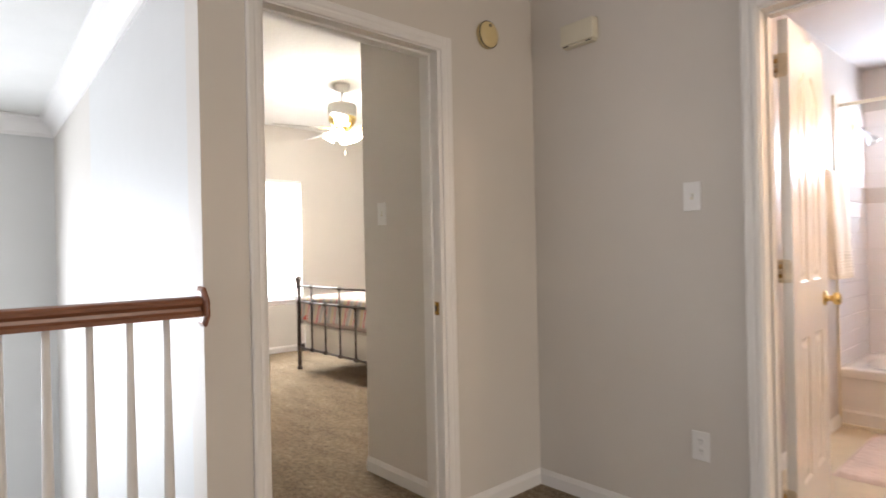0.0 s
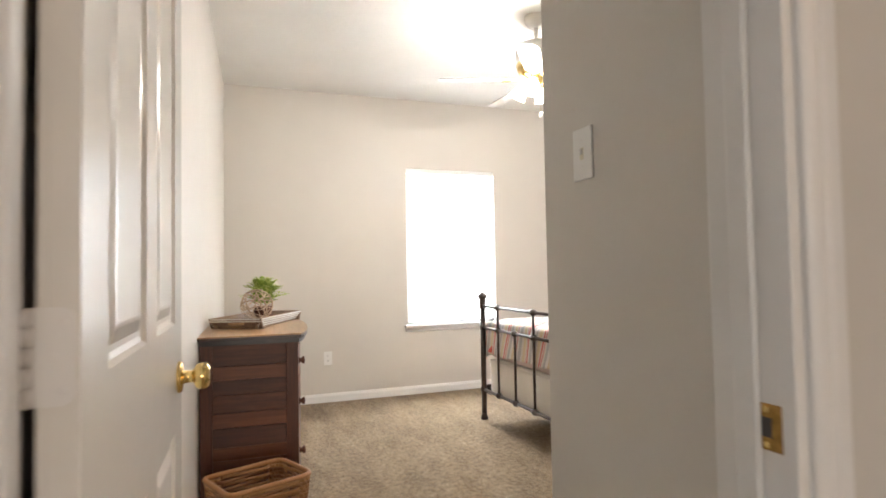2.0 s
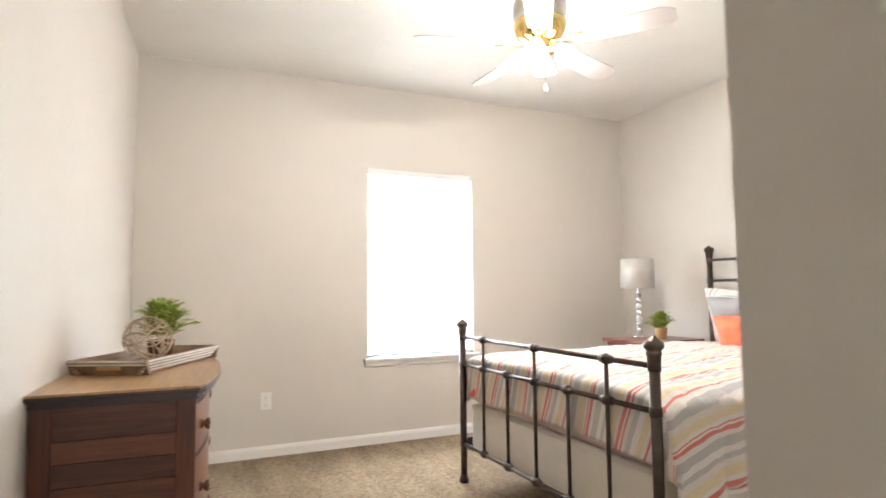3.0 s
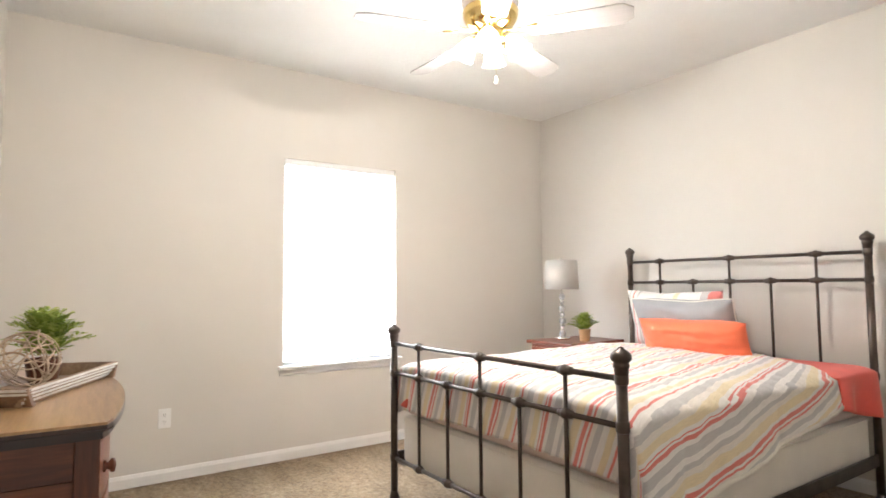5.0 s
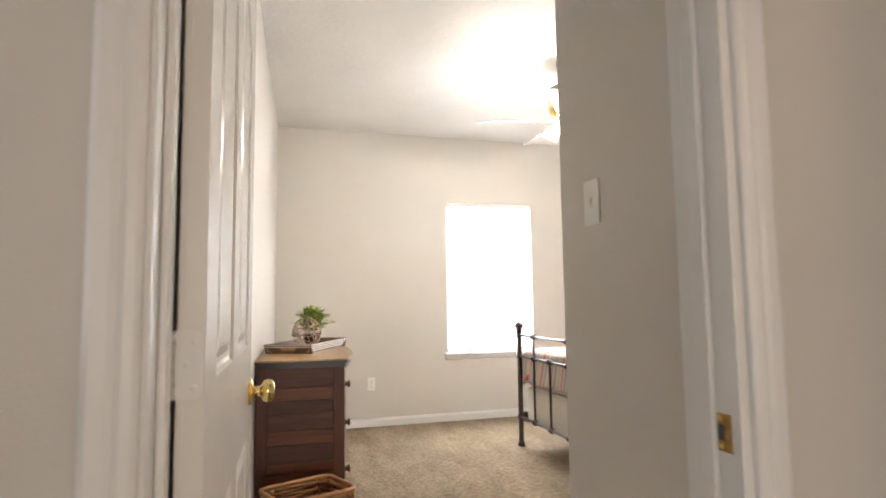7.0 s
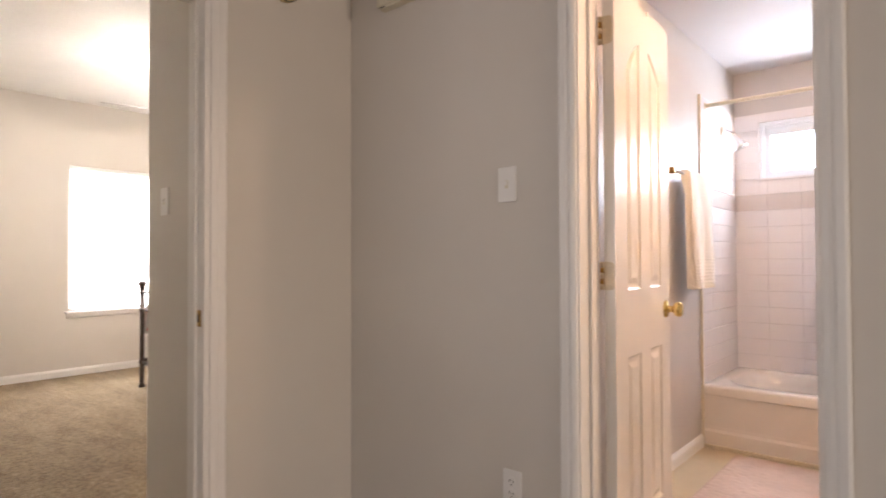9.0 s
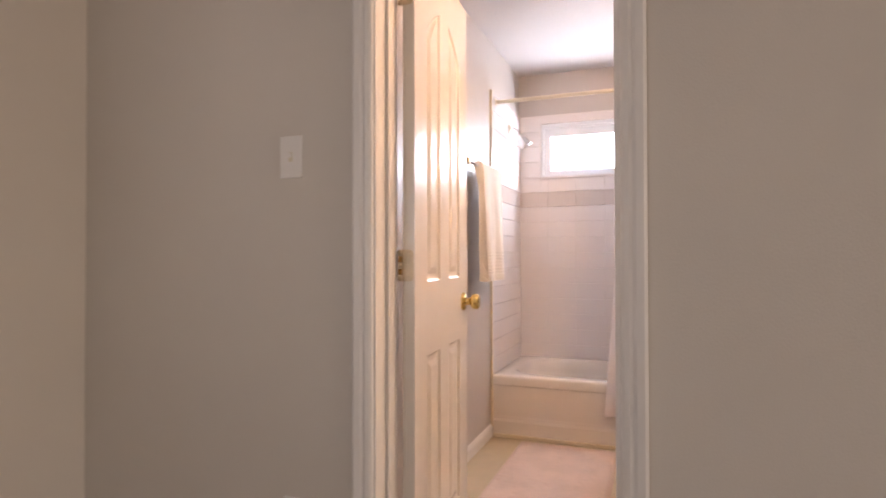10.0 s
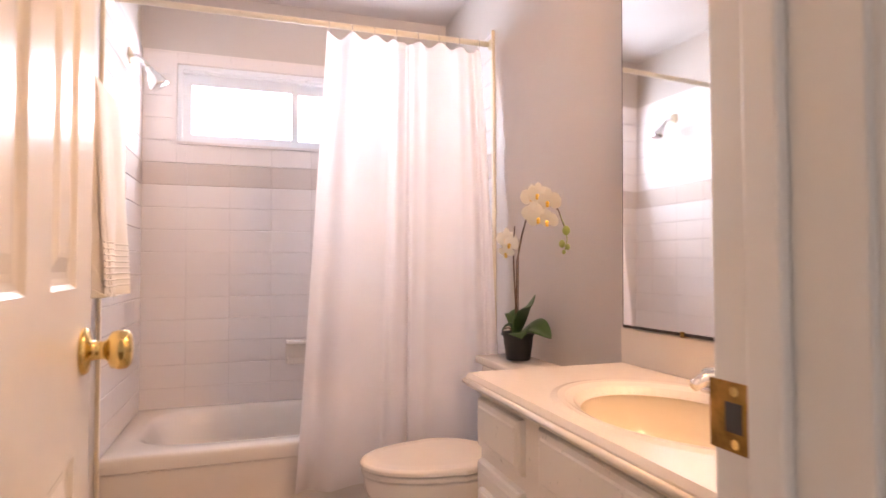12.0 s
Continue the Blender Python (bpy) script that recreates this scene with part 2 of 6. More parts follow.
M_SLOT = plain("dark_slot", (0.05, 0.045, 0.04), 0.6)
M_OLDPL = plain("yellowed_plastic", (0.62, 0.50, 0.26), 0.4, vary=0.05, scale=8)
M_CREAMPL = plain("cream_plastic", (0.66, 0.62, 0.50), 0.4, vary=0.03, scale=8)
M_BLIND = cloth("white_blind_slat", (0.85, 0.85, 0.83), 200, 0.5, 0.01, 0.35)
M_VINYLWIN = plain("white_window_vinyl", (0.78, 0.80, 0.83), 0.3, vary=0.02)
M_GLASS = glass_material()
M_CRYSTAL = frosted_material("cloudy_crystal", (0.86, 0.86, 0.86), 0.08)
# Emission stands in for the bright daylight behind the foyer window.
M_GLOW = nodes_of("daylight_glow_panel")[0]
M_GLOW.node_tree.nodes["Principled BSDF"].inputs["Emission Color"].default_value = (0.93, 0.97, 1.0, 1)
M_GLOW.node_tree.nodes["Principled BSDF"].inputs["Emission Strength"].default_value = 2.5
M_MIRROR = plain("silvered_mirror", (0.90, 0.91, 0.90), 0.03, 1.0, vary=0.005, rough_vary=0.015)
M_MEDGE = plain("corroded_mirror_edge", (0.05, 0.04, 0.03), 0.5, 0.4, vary=0.5, scale=60)
M_TUB = plain("enamel_white", (0.76, 0.71, 0.66), 0.14, vary=0.02, scale=2, rough_vary=0.04)
M_CHINA = plain("vitreous_china", (0.76, 0.70, 0.64), 0.1, vary=0.015, scale=2, rough_vary=0.03)
M_TILE = random_tint("glazed_white_tile", (0.765, 0.72, 0.71), (0.775, 0.73, 0.72), 0.12, 0.05, 14)
M_BAND = random_tint("glazed_tan_tile", (0.60, 0.535, 0.50), (0.63, 0.56, 0.525), 0.14, 0.05, 14)
M_GROUT = plain("tile_grout", (0.73, 0.68, 0.66), 0.8, vary=0.04, scale=25)
M_CURT = cloth("white_shower_curtain", (0.88, 0.85, 0.85), 500, 0.7, 0.02, 0.6)
M_TOWEL = cloth("ivory_terry", (0.80, 0.75, 0.68), 330, 0.98, 0.06)
M_MAT = cloth("blush_bath_mat_pile", (0.62, 0.49, 0.43), 160, 1.0, 0.1)
M_COUNTER = plain("cultured_marble", (0.77, 0.70, 0.62), 0.16, vary=0.025, scale=5, rough_vary=0.03)
M_BOWL = plain("cultured_marble_bowl", (0.74, 0.63, 0.46), 0.16, vary=0.03, scale=5, rough_vary=0.03)
M_CAB = plain("white_cabinet_paint", (0.75, 0.68, 0.60), 0.3, vary=0.02, scale=4)
M_ROD = plain("cream_enamel_rod", (0.70, 0.62, 0.48), 0.3, vary=0.03, scale=10)
M_POT = plain("black_plastic_pot", (0.018, 0.016, 0.016), 0.5, vary=0.1, scale=20)
M_SOIL = plain("bark_chips", (0.12, 0.075, 0.04), 0.95, vary=0.5, scale=60, bump=0.8, bump_scale=80, dist=0.01)
M_LEAF = island_tint("orchid_leaf", [(0.0, (0.03, 0.07, 0.018)), (1.0, (0.06, 0.12, 0.035))], 0.4)
M_PETAL = island_tint("orchid_petal", [(0.0, (0.80, 0.76, 0.66)), (1.0, (0.84, 0.82, 0.74))], 0.6, passes=0.3)
M_LIP = island_tint("orchid_lip", [(0.0, (0.70, 0.40, 0.03)), (1.0, (0.78, 0.52, 0.10))], 0.5)
M_BUD = island_tint("orchid_bud", [(0.0, (0.22, 0.27, 0.05)), (1.0, (0.34, 0.36, 0.10))], 0.5)
M_STEM = plain("brown_stem", (0.09, 0.045, 0.02), 0.6, vary=0.3, scale=40)
M_FERN = island_tint("fern_green", [(0.0, (0.17, 0.25, 0.035)), (0.5, (0.32, 0.41, 0.08)), (1.0, (0.50, 0.54, 0.16))], 0.55, passes=0.4)
M_VINE = island_tint("bleached_vine", [(0.0, (0.36, 0.25, 0.16)), (1.0, (0.60, 0.47, 0.34))], 0.7)
M_TERRA = plain("tan_wooden_pot", (0.46, 0.28, 0.13), 0.6, vary=0.1, scale=20)
M_WICKER = island_tint("brown_wicker", [(0.0, (0.17, 0.068, 0.02)), (0.5, (0.31, 0.14, 0.045)), (1.0, (0.46, 0.25, 0.095))], 0.5)
M_FANW = plain("white_fan_enamel", (0.78, 0.76, 0.72), 0.25, vary=0.01)
M_FANB = wood("whitewashed_fan_blade", (0.44, 0.41, 0.39), (0.50, 0.47, 0.45), (0.56, 0.53, 0.51), 0.4, 0, 20, 0.05)
M_SHADEG = frosted_material("lit_frosted_shade", (0.95, 0.93, 0.88), 0.5, 9.0)
M_VGLOBE = frosted_material("lit_vanity_globe", (0.95, 0.9, 0.8), 0.5, 3.0)
M_LSHADE = cloth("silver_grey_lampshade", (0.46, 0.435, 0.40), 260, 0.7, 0.12)
M_SHEET = cloth("white_box_spring_ticking", (0.74, 0.70, 0.63), 240, 0.85, 0.04)
M_PAD = cloth("mauve_mattress_ticking", (0.58, 0.47, 0.43), 240, 0.85, 0.05)
M_SHAM = cloth("silver_grey_sham", (0.29, 0.285, 0.29), 360, 0.75, 0.06)
M_ORANGE = cloth("bright_coral_pillow_cloth", (0.86, 0.17, 0.07), 330, 0.7, 0.06)
M_CORAL = cloth("coral_blanket_knit", (0.68, 0.10, 0.075), 180, 0.9, 0.1)
CREAM, TAN, GREY, RED, SAND = (0.78, 0.745, 0.71), (0.74, 0.63, 0.43), (0.52, 0.50, 0.495), (0.68, 0.20, 0.175), (0.74, 0.685, 0.63)
STRIPES = [(0.0, CREAM), (0.05, GREY), (0.12, CREAM), (0.16, RED), (0.19, CREAM), (0.205, RED), (0.215, CREAM), (0.25, TAN), (0.31, SAND), (0.36, GREY), (0.43, CREAM),
           (0.48, RED), (0.50, CREAM), (0.53, TAN), (0.58, CREAM), (0.63, GREY), (0.68, SAND), (0.72, RED), (0.74, CREAM), (0.76, RED), (0.80, CREAM), (0.83, TAN), (0.91, SAND), (0.96, GREY)]
M_PSTRIPE = striped_cloth("striped_pillow_cloth", [(0.0, RED), (0.13, GREY), (0.2, CREAM), (0.42, TAN), (0.47, CREAM), (0.60, SAND), (0.66, CREAM), (0.84, GREY), (0.86, CREAM), (0.90, RED), (0.915, CREAM), (0.95, GREY), (0.97, CREAM)], 0.72)
M_DUVET = striped_cloth("striped_duvet_cloth", STRIPES, 0.50)

# ---- mesh helpers ----


def part(name, bm, material, parent=None, label="", smooth=False):
    """Links a bmesh as one mesh object under a thing or a part."""
    me = bpy.data.meshes.new(name)
    bmesh.ops.recalc_face_normals(bm, faces=bm.faces)
    bm.to_mesh(me)
    bm.free()
    if smooth:
        me.polygons.foreach_set("use_smooth", [True] * len(me.polygons))
    me.materials.append(material)
    ob = new(name, me)
    if parent is not None:
        ob.parent = parent
    if label:
        ob["label"] = label
    return ob


def thing(name, label, category, group="", at=None):
    ob = tagged(new(name), label, category, group)
    ob.empty_display_size = 0.05
    if at is not None:
        ob.matrix_world = at
    return ob


def block(bm, x0, y0, z0, x1, y1, z1, bevel=0.0, seg=2, m=None):
    made = bmesh.ops.create_cube(bm, size=1)["verts"]
    for v in made:
        v.co = Vector(((x0 + x1) / 2 + v.co.x * (x1 - x0), (y0 + y1) / 2 + v.co.y * (y1 - y0), (z0 + z1) / 2 + v.co.z * (z1 - z0)))
    if m is not None:
        bmesh.ops.transform(bm, matrix=m, verts=made)
    if bevel:
        edges = list({e for v in made for e in v.link_edges})
        bmesh.ops.bevel(bm, geom=edges, offset=bevel, segments=seg, affect="EDGES", profile=0.5)
    return bm


def boxes(*rows, bevel=0.0):
    bm = bmesh.new()
    for r in rows:
        block(bm, *r, bevel=bevel)
    return bm


def lathe(bm, profile, seg=24, m=None, squash=1.0):
    """Turns (radius, height) pairs round the z axis."""
    rings = []
    for r, z in profile:
        rings.append([bm.verts.new((r * math.cos(2 * math.pi * k / seg), squash * r * math.sin(2 * math.pi * k / seg), z)) for k in range(seg)])
    for a, b in zip(rings, rings[1:]):
        for k in range(seg):
            bm.faces.new((a[k], a[(k + 1) % seg], b[(k + 1) % seg], b[k]))
    for ring, (r, z) in ((rings[0], profile[0]), (rings[-1], profile[-1])):
        if r > 1e-4:
            bm.faces.new(ring)
    if m is not None:
        bmesh.ops.transform(bm, matrix=m, verts=[v for ring in rings for v in ring])
    return bm


def tube(bm, pts, radius, seg=10, closed=False):
    """A round bar passes points; radius may be one number or one for each point."""
    pts = [Vector(p) for p in pts]
    n = len(pts)
    rad = radius if isinstance(radius, (list, tuple)) else [radius] * n
    rings, side = [], None
    for k, p in enumerate(pts):
        a, b = pts[(k - 1) % n if closed else max(k - 1, 0)], pts[(k + 1) % n if closed else min(k + 1, n - 1)]
        d = (b - a).normalized()
        if side is None:
            side = d.cross(Vector((0, 0, 1)) if abs(d.z) < 0.9 else Vector((1, 0, 0))).normalized()
        side = (side - d * side.dot(d)).normalized()
        up = d.cross(side)
        rings.append([bm.verts.new(p + rad[k] * (math.cos(2 * math.pi * j / seg) * side + math.sin(2 * math.pi * j / seg) * up)) for j in range(seg)])
    for a, b in zip(rings, rings[1:] + (rings[:1] if closed else [])):
        for j in range(seg):
            bm.faces.new((a[j], a[(j + 1) % seg], b[(j + 1) % seg], b[j]))
    if not closed:
        bm.faces.new(rings[0])
        bm.faces.new(rings[-1])
    return bm


def ball(bm, centre, r, seg=12, scale=(1, 1, 1)):
    bmesh.ops.create_uvsphere(bm, u_segments=seg, v_segments=max(6, seg // 2), radius=r,
                              matrix=Matrix.Translation(centre) @ Matrix.Diagonal((*scale, 1)))
    return bm


def prism(bm, outline, axis, lo, hi):
    """Extrudes a closed outline of pairs along an axis (0 x, 1 y, 2 z) from lo to hi."""
    def at(p, w):
        q = list(p)
        q.insert(axis, w)
        return q
    a, b = [bm.verts.new(at(p, lo)) for p in outline], [bm.verts.new(at(p, hi)) for p in outline]
    bm.faces.new(a)
    bm.faces.new(b)
    n = len(outline)
    for k in range(n):
        bm.faces.new((a[k], a[(k + 1) % n], b[(k + 1) % n], b[k]))
    return bm


def sheet(nu, nv, at, uv=None):
    """A grid surface: at(u, v) gives the place, for u and v from 0 to 1."""
    bm = bmesh.new()
    grid = [[bm.verts.new(at(i / nu, j / nv)) for j in range(nv + 1)] for i in range(nu + 1)]
    layer = bm.loops.layers.uv.new("UVMap") if uv else None
    for i in range(nu):
        for j in range(nv):
            f = bm.faces.new((grid[i][j], grid[i + 1][j], grid[i + 1][j + 1], grid[i][j + 1]))
            if uv:
                for loop, (a, b) in zip(f.loops, ((i, j), (i + 1, j), (i + 1, j + 1), (i, j + 1))):
                    loop[layer].uv = uv(a / nu, b / nv)
    return bm


def thicken(ob, depth, levels=0):
    mod = ob.modifiers.new("thickness", "SOLIDIFY")
    mod.thickness, mod.offset = depth, 0.0
    if levels:
        sub = ob.modifiers.new("smooth", "SUBSURF")
        sub.levels = sub.render_levels = levels
    return ob


def structure(name, bm, material, label, category):
    return tagged(part(name, bm, material), label, category, kind="structure")

# ---- structure: floors and ceilings ----
bm = boxes((-3.3, -5.2, -0.25, 2.26, 1.86, 0))
prism(bm, [(0.66, 1.86), (5.0, 1.86), (5.0, 6.45), (0.85, 6.45)], 2, -0.25, 0)
structure("floor", bm, M_CARPET,
          "beige-brown cut-pile carpet over hall and bedroom", "floor")
structure("bath_floor", boxes((2.262, -0.66, -0.25, XF + 0.15, 1.16, 0)), M_VINYL, "cream sheet vinyl bathroom floor", "floor")
structure("foyer_floor", boxes((-3.3, 1.86, -2.95, 0.8, 6.2, -2.75)), M_FOYER, "pale foyer floor one storey below", "floor")
structure("ceiling", boxes((-3.4, -5.3, HH, 0.70, 6.2, HH + 0.1), (0.70, -5.3, HH, XB + 0.05, YD + 0.05, HH + 0.1)), M_CEIL,
          "white textured hall and foyer ceiling", "ceiling")
structure("bedroom_ceiling", boxes((0.55, YD + 0.05, HB, 5.0, 6.5, HB + 0.1)), M_CEIL, "white textured bedroom ceiling", "ceiling")
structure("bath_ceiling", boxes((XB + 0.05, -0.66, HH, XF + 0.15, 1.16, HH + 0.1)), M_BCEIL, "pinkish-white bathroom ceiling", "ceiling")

# ---- structure: walls ----
A0, A1 = DOOR_A
B0, B1 = DOOR_B
JT = 0.02  # jamb thickness
structure("wall_bedroom_front", boxes((0.56, YD, 0, A0 - JT, YDI, HB), (A1 + JT, YD, 0, XB, YDI, HB), (A0 - JT, YD, DOOR_H + JT, A1 + JT, YDI, HB)),
          M_WALL, "greige painted wall with orange-peel texture", "wall")
structure("wall_hall_east", boxes((XB, B1 + JT, 0, XBI, YDI, HB), (XB, -5.2, 0, XBI, B0 - JT, HH), (XB, B0 - JT, DOOR_H + JT, XBI, B1 + JT, HH)),
          M_WALL, "greige painted hall wall around the bathroom door", "wall")
structure("wall_entry_stub", boxes((XS, YDI, 0, XS + 0.12, YS, HB), (XS + 0.12, YS - 0.12, 0, XE + 0.1, YS, HB)), M_WALL,
          "greige painted wall beside the bedroom entry", "wall")
bm = bmesh.new()
prism(bm, [(0.71, YDI), (0.897, YW), (0.79, YW), (0.60, YDI)], 2, -2.75, HB)
structure("wall_bedroom_west", bm, M_WALL, "greige wall between bedroom and foyer", "wall")
W0, W1, WZ0, WZ1 = 2.463, 3.345, 0.63, 2.065  # bedroom window opening
structure("wall_bedroom_north", boxes((0.79, YW, 0, W0, YW + 0.15, HB), (W1, YW, 0, XE + 0.1, YW + 0.15, HB), (W0, YW, 0, W1, YW + 0.15, WZ0), (W0, YW, WZ1, W1, YW + 0.15, HB)),
          M_WALL, "greige bedroom wall pierced by one window", "wall")
structure("wall_bedroom_east", boxes((XE, YS, 0, XE + 0.1, YW, HB)), M_WALL, "greige bedroom wall behind the headboard", "wall")
# bathroom shell
structure("wall_bath_north", boxes((XBI, YN, 0, XF + 0.14, YN + 0.12, HH)), M_BATHWALL, "warm grey textured bathroom wall", "wall")
structure("wall_bath_south", boxes((XBI, YSB - 0.12, 0, XF + 0.14, YSB, HH)), M_BATHWALL, "warm grey textured bathroom wall behind mirror and toilet", "wall")
V0, V1, VZ0, VZ1 = -0.11, 0.868, 1.667, 2.055  # bathroom window opening
structure("wall_bath_east", boxes((XF, YSB, 0, XF + 0.14, V0, HH), (XF, V1, 0, XF + 0.14, YN, HH), (XF, V0, 0, XF + 0.14, V1, VZ0), (XF, V0, VZ1, XF + 0.14, V1, HH)),
          M_BATHWALL, "grey bathroom wall with a high sliding window", "wall")
# foyer shell, open to the floor below
FX0, FX1, FZ0, FZS, RISE = -1.95, -0.12, -0.75, 1.46, 0.24
bm = boxes((-3.3, YV, -2.75, FX0, YV + 0.14, HH), (FX1, YV, -2.75, 0.79, YV + 0.14, HH), (FX0, YV, -2.75, FX1, YV + 0.14, FZ0))
arc = [(FX0 + (FX1 - FX0) * k / 24, FZS + RISE * max(0.0, math.sin(math.pi * k / 24)) ** 0.8) for k in range(25)]
prism(bm, [(FX0, HH)] + arc + [(FX1, HH)], 1, YV, YV + 0.14)
structure("wall_foyer_north", bm, M_FOYER, "pale grey foyer wall with an arched window", "wall")
# Unseen wall; its opening is added to let the side lamp in.
structure("wall_foyer_west", boxes((-3.4, -5.2, -2.75, -3.3, 1.3, HH), (-3.4, 3.3, -2.75, -3.3, 6.24, HH), (-3.4, 1.3, -2.75, -3.3, 3.3, 0.3), (-3.4, 1.3, 2.0, -3.3, 3.3, HH)), M_FOYER, "unseen pale grey foyer side wall with an opening added for light", "wall")
# Invented hall end; the opening only admits the added lamp.
structure("wall_hall_south", boxes((-3.3, -5.3, 0, 0.3, -5.2, HH), (2.0, -5.3, 0, XBI, -5.2, HH), (0.3, -5.3, 0, 2.0, -5.2, 0.45), (0.3, -5.3, 2.05, 2.0, -5.2, HH)), M_WALL, "unseen greige hall end wall with an opening added for light", "wall")
structure("landing_edge", boxes((-3.3, 1.845, -2.75, 0.60, 1.90, -0.002)), M_FOYER, "painted edge of the landing above the foyer", "trim")
bm = bmesh.new()
prism(bm, [(0.594, 1.93), (0.784, YV), (0.789, YV), (0.599, 1.93)], 2, -2.75, HH)
structure("foyer_wall_lining", bm, M_FOYER, "pale grey painted foyer side of the wall", "wall")

# crown moulding in the foyer
CROWN = [(0.0, 0.0), (0.012, 0.0), (0.018, 0.03), (0.035, 0.05), (0.075, 0.10), (0.095, 0.14), (0.118, 0.15), (0.118, 0.165), (0.0, 0.165)]
bm = prism(bmesh.new(), [(YV - d, HH - 0.168 + h) for d, h in CROWN], 0, -3.3, 0.784)
structure("crown_moulding_north", bm, M_TRIM, "white stepped crown moulding", "trim")
bm = prism(bmesh.new(), [(0.594 - d, HH - 0.168 + h) for d, h in CROWN], 1, 0.0, YV - 1.93)
bmesh.ops.transform(bm, matrix=Matrix.Translation((0, 1.93, 0)), verts=bm.verts)
for v in bm.verts:
    v.co.x += (v.co.y - 1.93) * (0.19 / (YV - 1.93))
structure("crown_moulding_east", bm, M_TRIM, "white stepped crown moulding", "trim")

# baseboards
BASE = [(0.0, 0.0), (0.013, 0.0), (0.013, 0.053), (0.010, 0.060), (0.007, 0.068), (0.003, 0.075), (0.0, 0.075)]


def skirting(name, p, q):
    """A baseboard from p to q, on the left of that way."""
    d = Vector(q) - Vector(p)
    bm = prism(bmesh.new(), [(t, z) for t, z in BASE], 0, 0, d.length)
    bmesh.ops.transform(bm, matrix=pose(p[0], p[1], 0.001, 0, 0, math.degrees(math.atan2(d.y, d.x))), verts=bm.verts)
    return structure(name, bm, M_TRIM, "white painted baseboard", "baseboard")


def runs(*pairs):
    for p, q in pairs:
        skirting("baseboard", q, p)


runs(((0.90, YW), (4.898, YW)), ((0.712, YDI + 0.02), (0.897, YW)), ((4.9, YW), (4.9, YS)), ((XS, YS), (XS, YDI + 0.02)), ((4.9, YS), (XS, YS)),
     ((1.655, YD), (XB, YD)), ((XB, YD), (XB, 0.81)), ((XB, 0.055), (XB, -5.2)), ((0.56, YD), (0.71, YD)),
     ((XBI + 0.02, YN), (4.27, YN)), ((3.95, YSB), (3.36, YSB)))

# ---- structure: door frames ----
CASE = [(0.0, 0.0), (0.057, 0.0), (0.057, 0.012), (0.050, 0.016), (0.034, 0.015), (0.026, 0.012), (0.018, 0.014), (0.008, 0.012), (0.002, 0.009), (0.0, 0.006)]


def case_leg(x, z0, z1, side):
    """An upright casing on a wall at y 0 that faces -y; x: the inner edge; side: -1 runs to the left of it."""
    return prism(bmesh.new(), [(x + side * w, -t) for w, t in CASE], 2, z0, z1)


def door_frame(name, m, a, b, depth, label, reveal=0.006):
    """Casing on both faces, jambs and stops, for an opening from a to b in local x; the wall runs from y 0 to depth."""
    top = thing(name, label, "door frame", at=m)
    top["kind"] = "structure"
    r = 0.006
    for face in (0, 1):
        for x, side in ((a - r, -1), (b + reveal, 1)):
            bm = case_leg(x, 0, DOOR_H + r + 0.057, side)
            if face:
                for v in bm.verts:
                    v.co.y = depth - v.co.y
            part("casing", bm, M_TRIM, top)
        bm = prism(bmesh.new(), [(-t, DOOR_H + r + w) for w, t in CASE], 0, a - r, b + reveal)
        if face:
            for v in bm.verts:
                v.co.y = depth - v.co.y
        part("head_casing", bm, M_TRIM, top)
    for x0, x1 in ((a - JT + 0.001, a), (b, b + JT - 0.001)):
        part("jamb", boxes((x0, -0.001, 0, x1, depth + 0.001, DOOR_H), bevel=0.002), M_TRIM, top)
    part("head_jamb", boxes((a - JT + 0.001, -0.001, DOOR_H, b + JT - 0.001, depth + 0.001, DOOR_H + JT - 0.001)), M_TRIM, top)
    for x0, x1 in ((a, a + 0.011), (b - 0.011, b)):
        part("door_stop", boxes((x0, depth - 0.075, 0, x1, depth - 0.042, DOOR_H - 0.011), bevel=0.003), M_TRIM, top)
    part("head_stop", boxes((a, depth - 0.075, DOOR_H - 0.011, b, depth - 0.042, DOOR_H), bevel=0.003), M_TRIM, top)
    return top


frame_a = door_frame("door_frame_1", pose(0, YD, 0), A0, A1, YDI - YD, "white moulded bedroom door casing and jamb", 0.018)
frame_b = door_frame("door_frame_2", pose(XB, 0, 0, 0, 0, -90), -B1, -B0, XBI - XB, "white moulded bathroom door casing and jamb")


def strike(parent, x, y0, z, facing):
    """A brass strike plate with its latch hole and two screws, on a jamb face."""
    t = 0.0016 * facing
    pl = part("strike_plate", boxes((min(x, x + t), y0, z - 0.028, max(x, x + t), y0 + 0.047, z + 0.0285), bevel=0.0004), M_OLDBRASS, parent, "tarnished brass strike plate")
    u = x + t
    part("latch_hole", boxes((min(u, u + t * 0.3), y0 + 0.013, z - 0.012, max(u, u + t * 0.3), y0 + 0.030, z + 0.012)), M_SLOT, pl)
    for dz in (-0.021, 0.021):
        bm = lathe(bmesh.new(), [(0.0045, 0), (0.004, 0.0008), (0.001, 0.001)], 10, pose(u, y0 + 0.021, z + dz, 0, 90 * facing, 0))
        part("screw", bm, M_BRASS, pl)


strike(frame_a, A1, 0.018, 0.925, -1)
strike(frame_b, -B0, 0.088, 0.925, -1)

# ---- doors ----


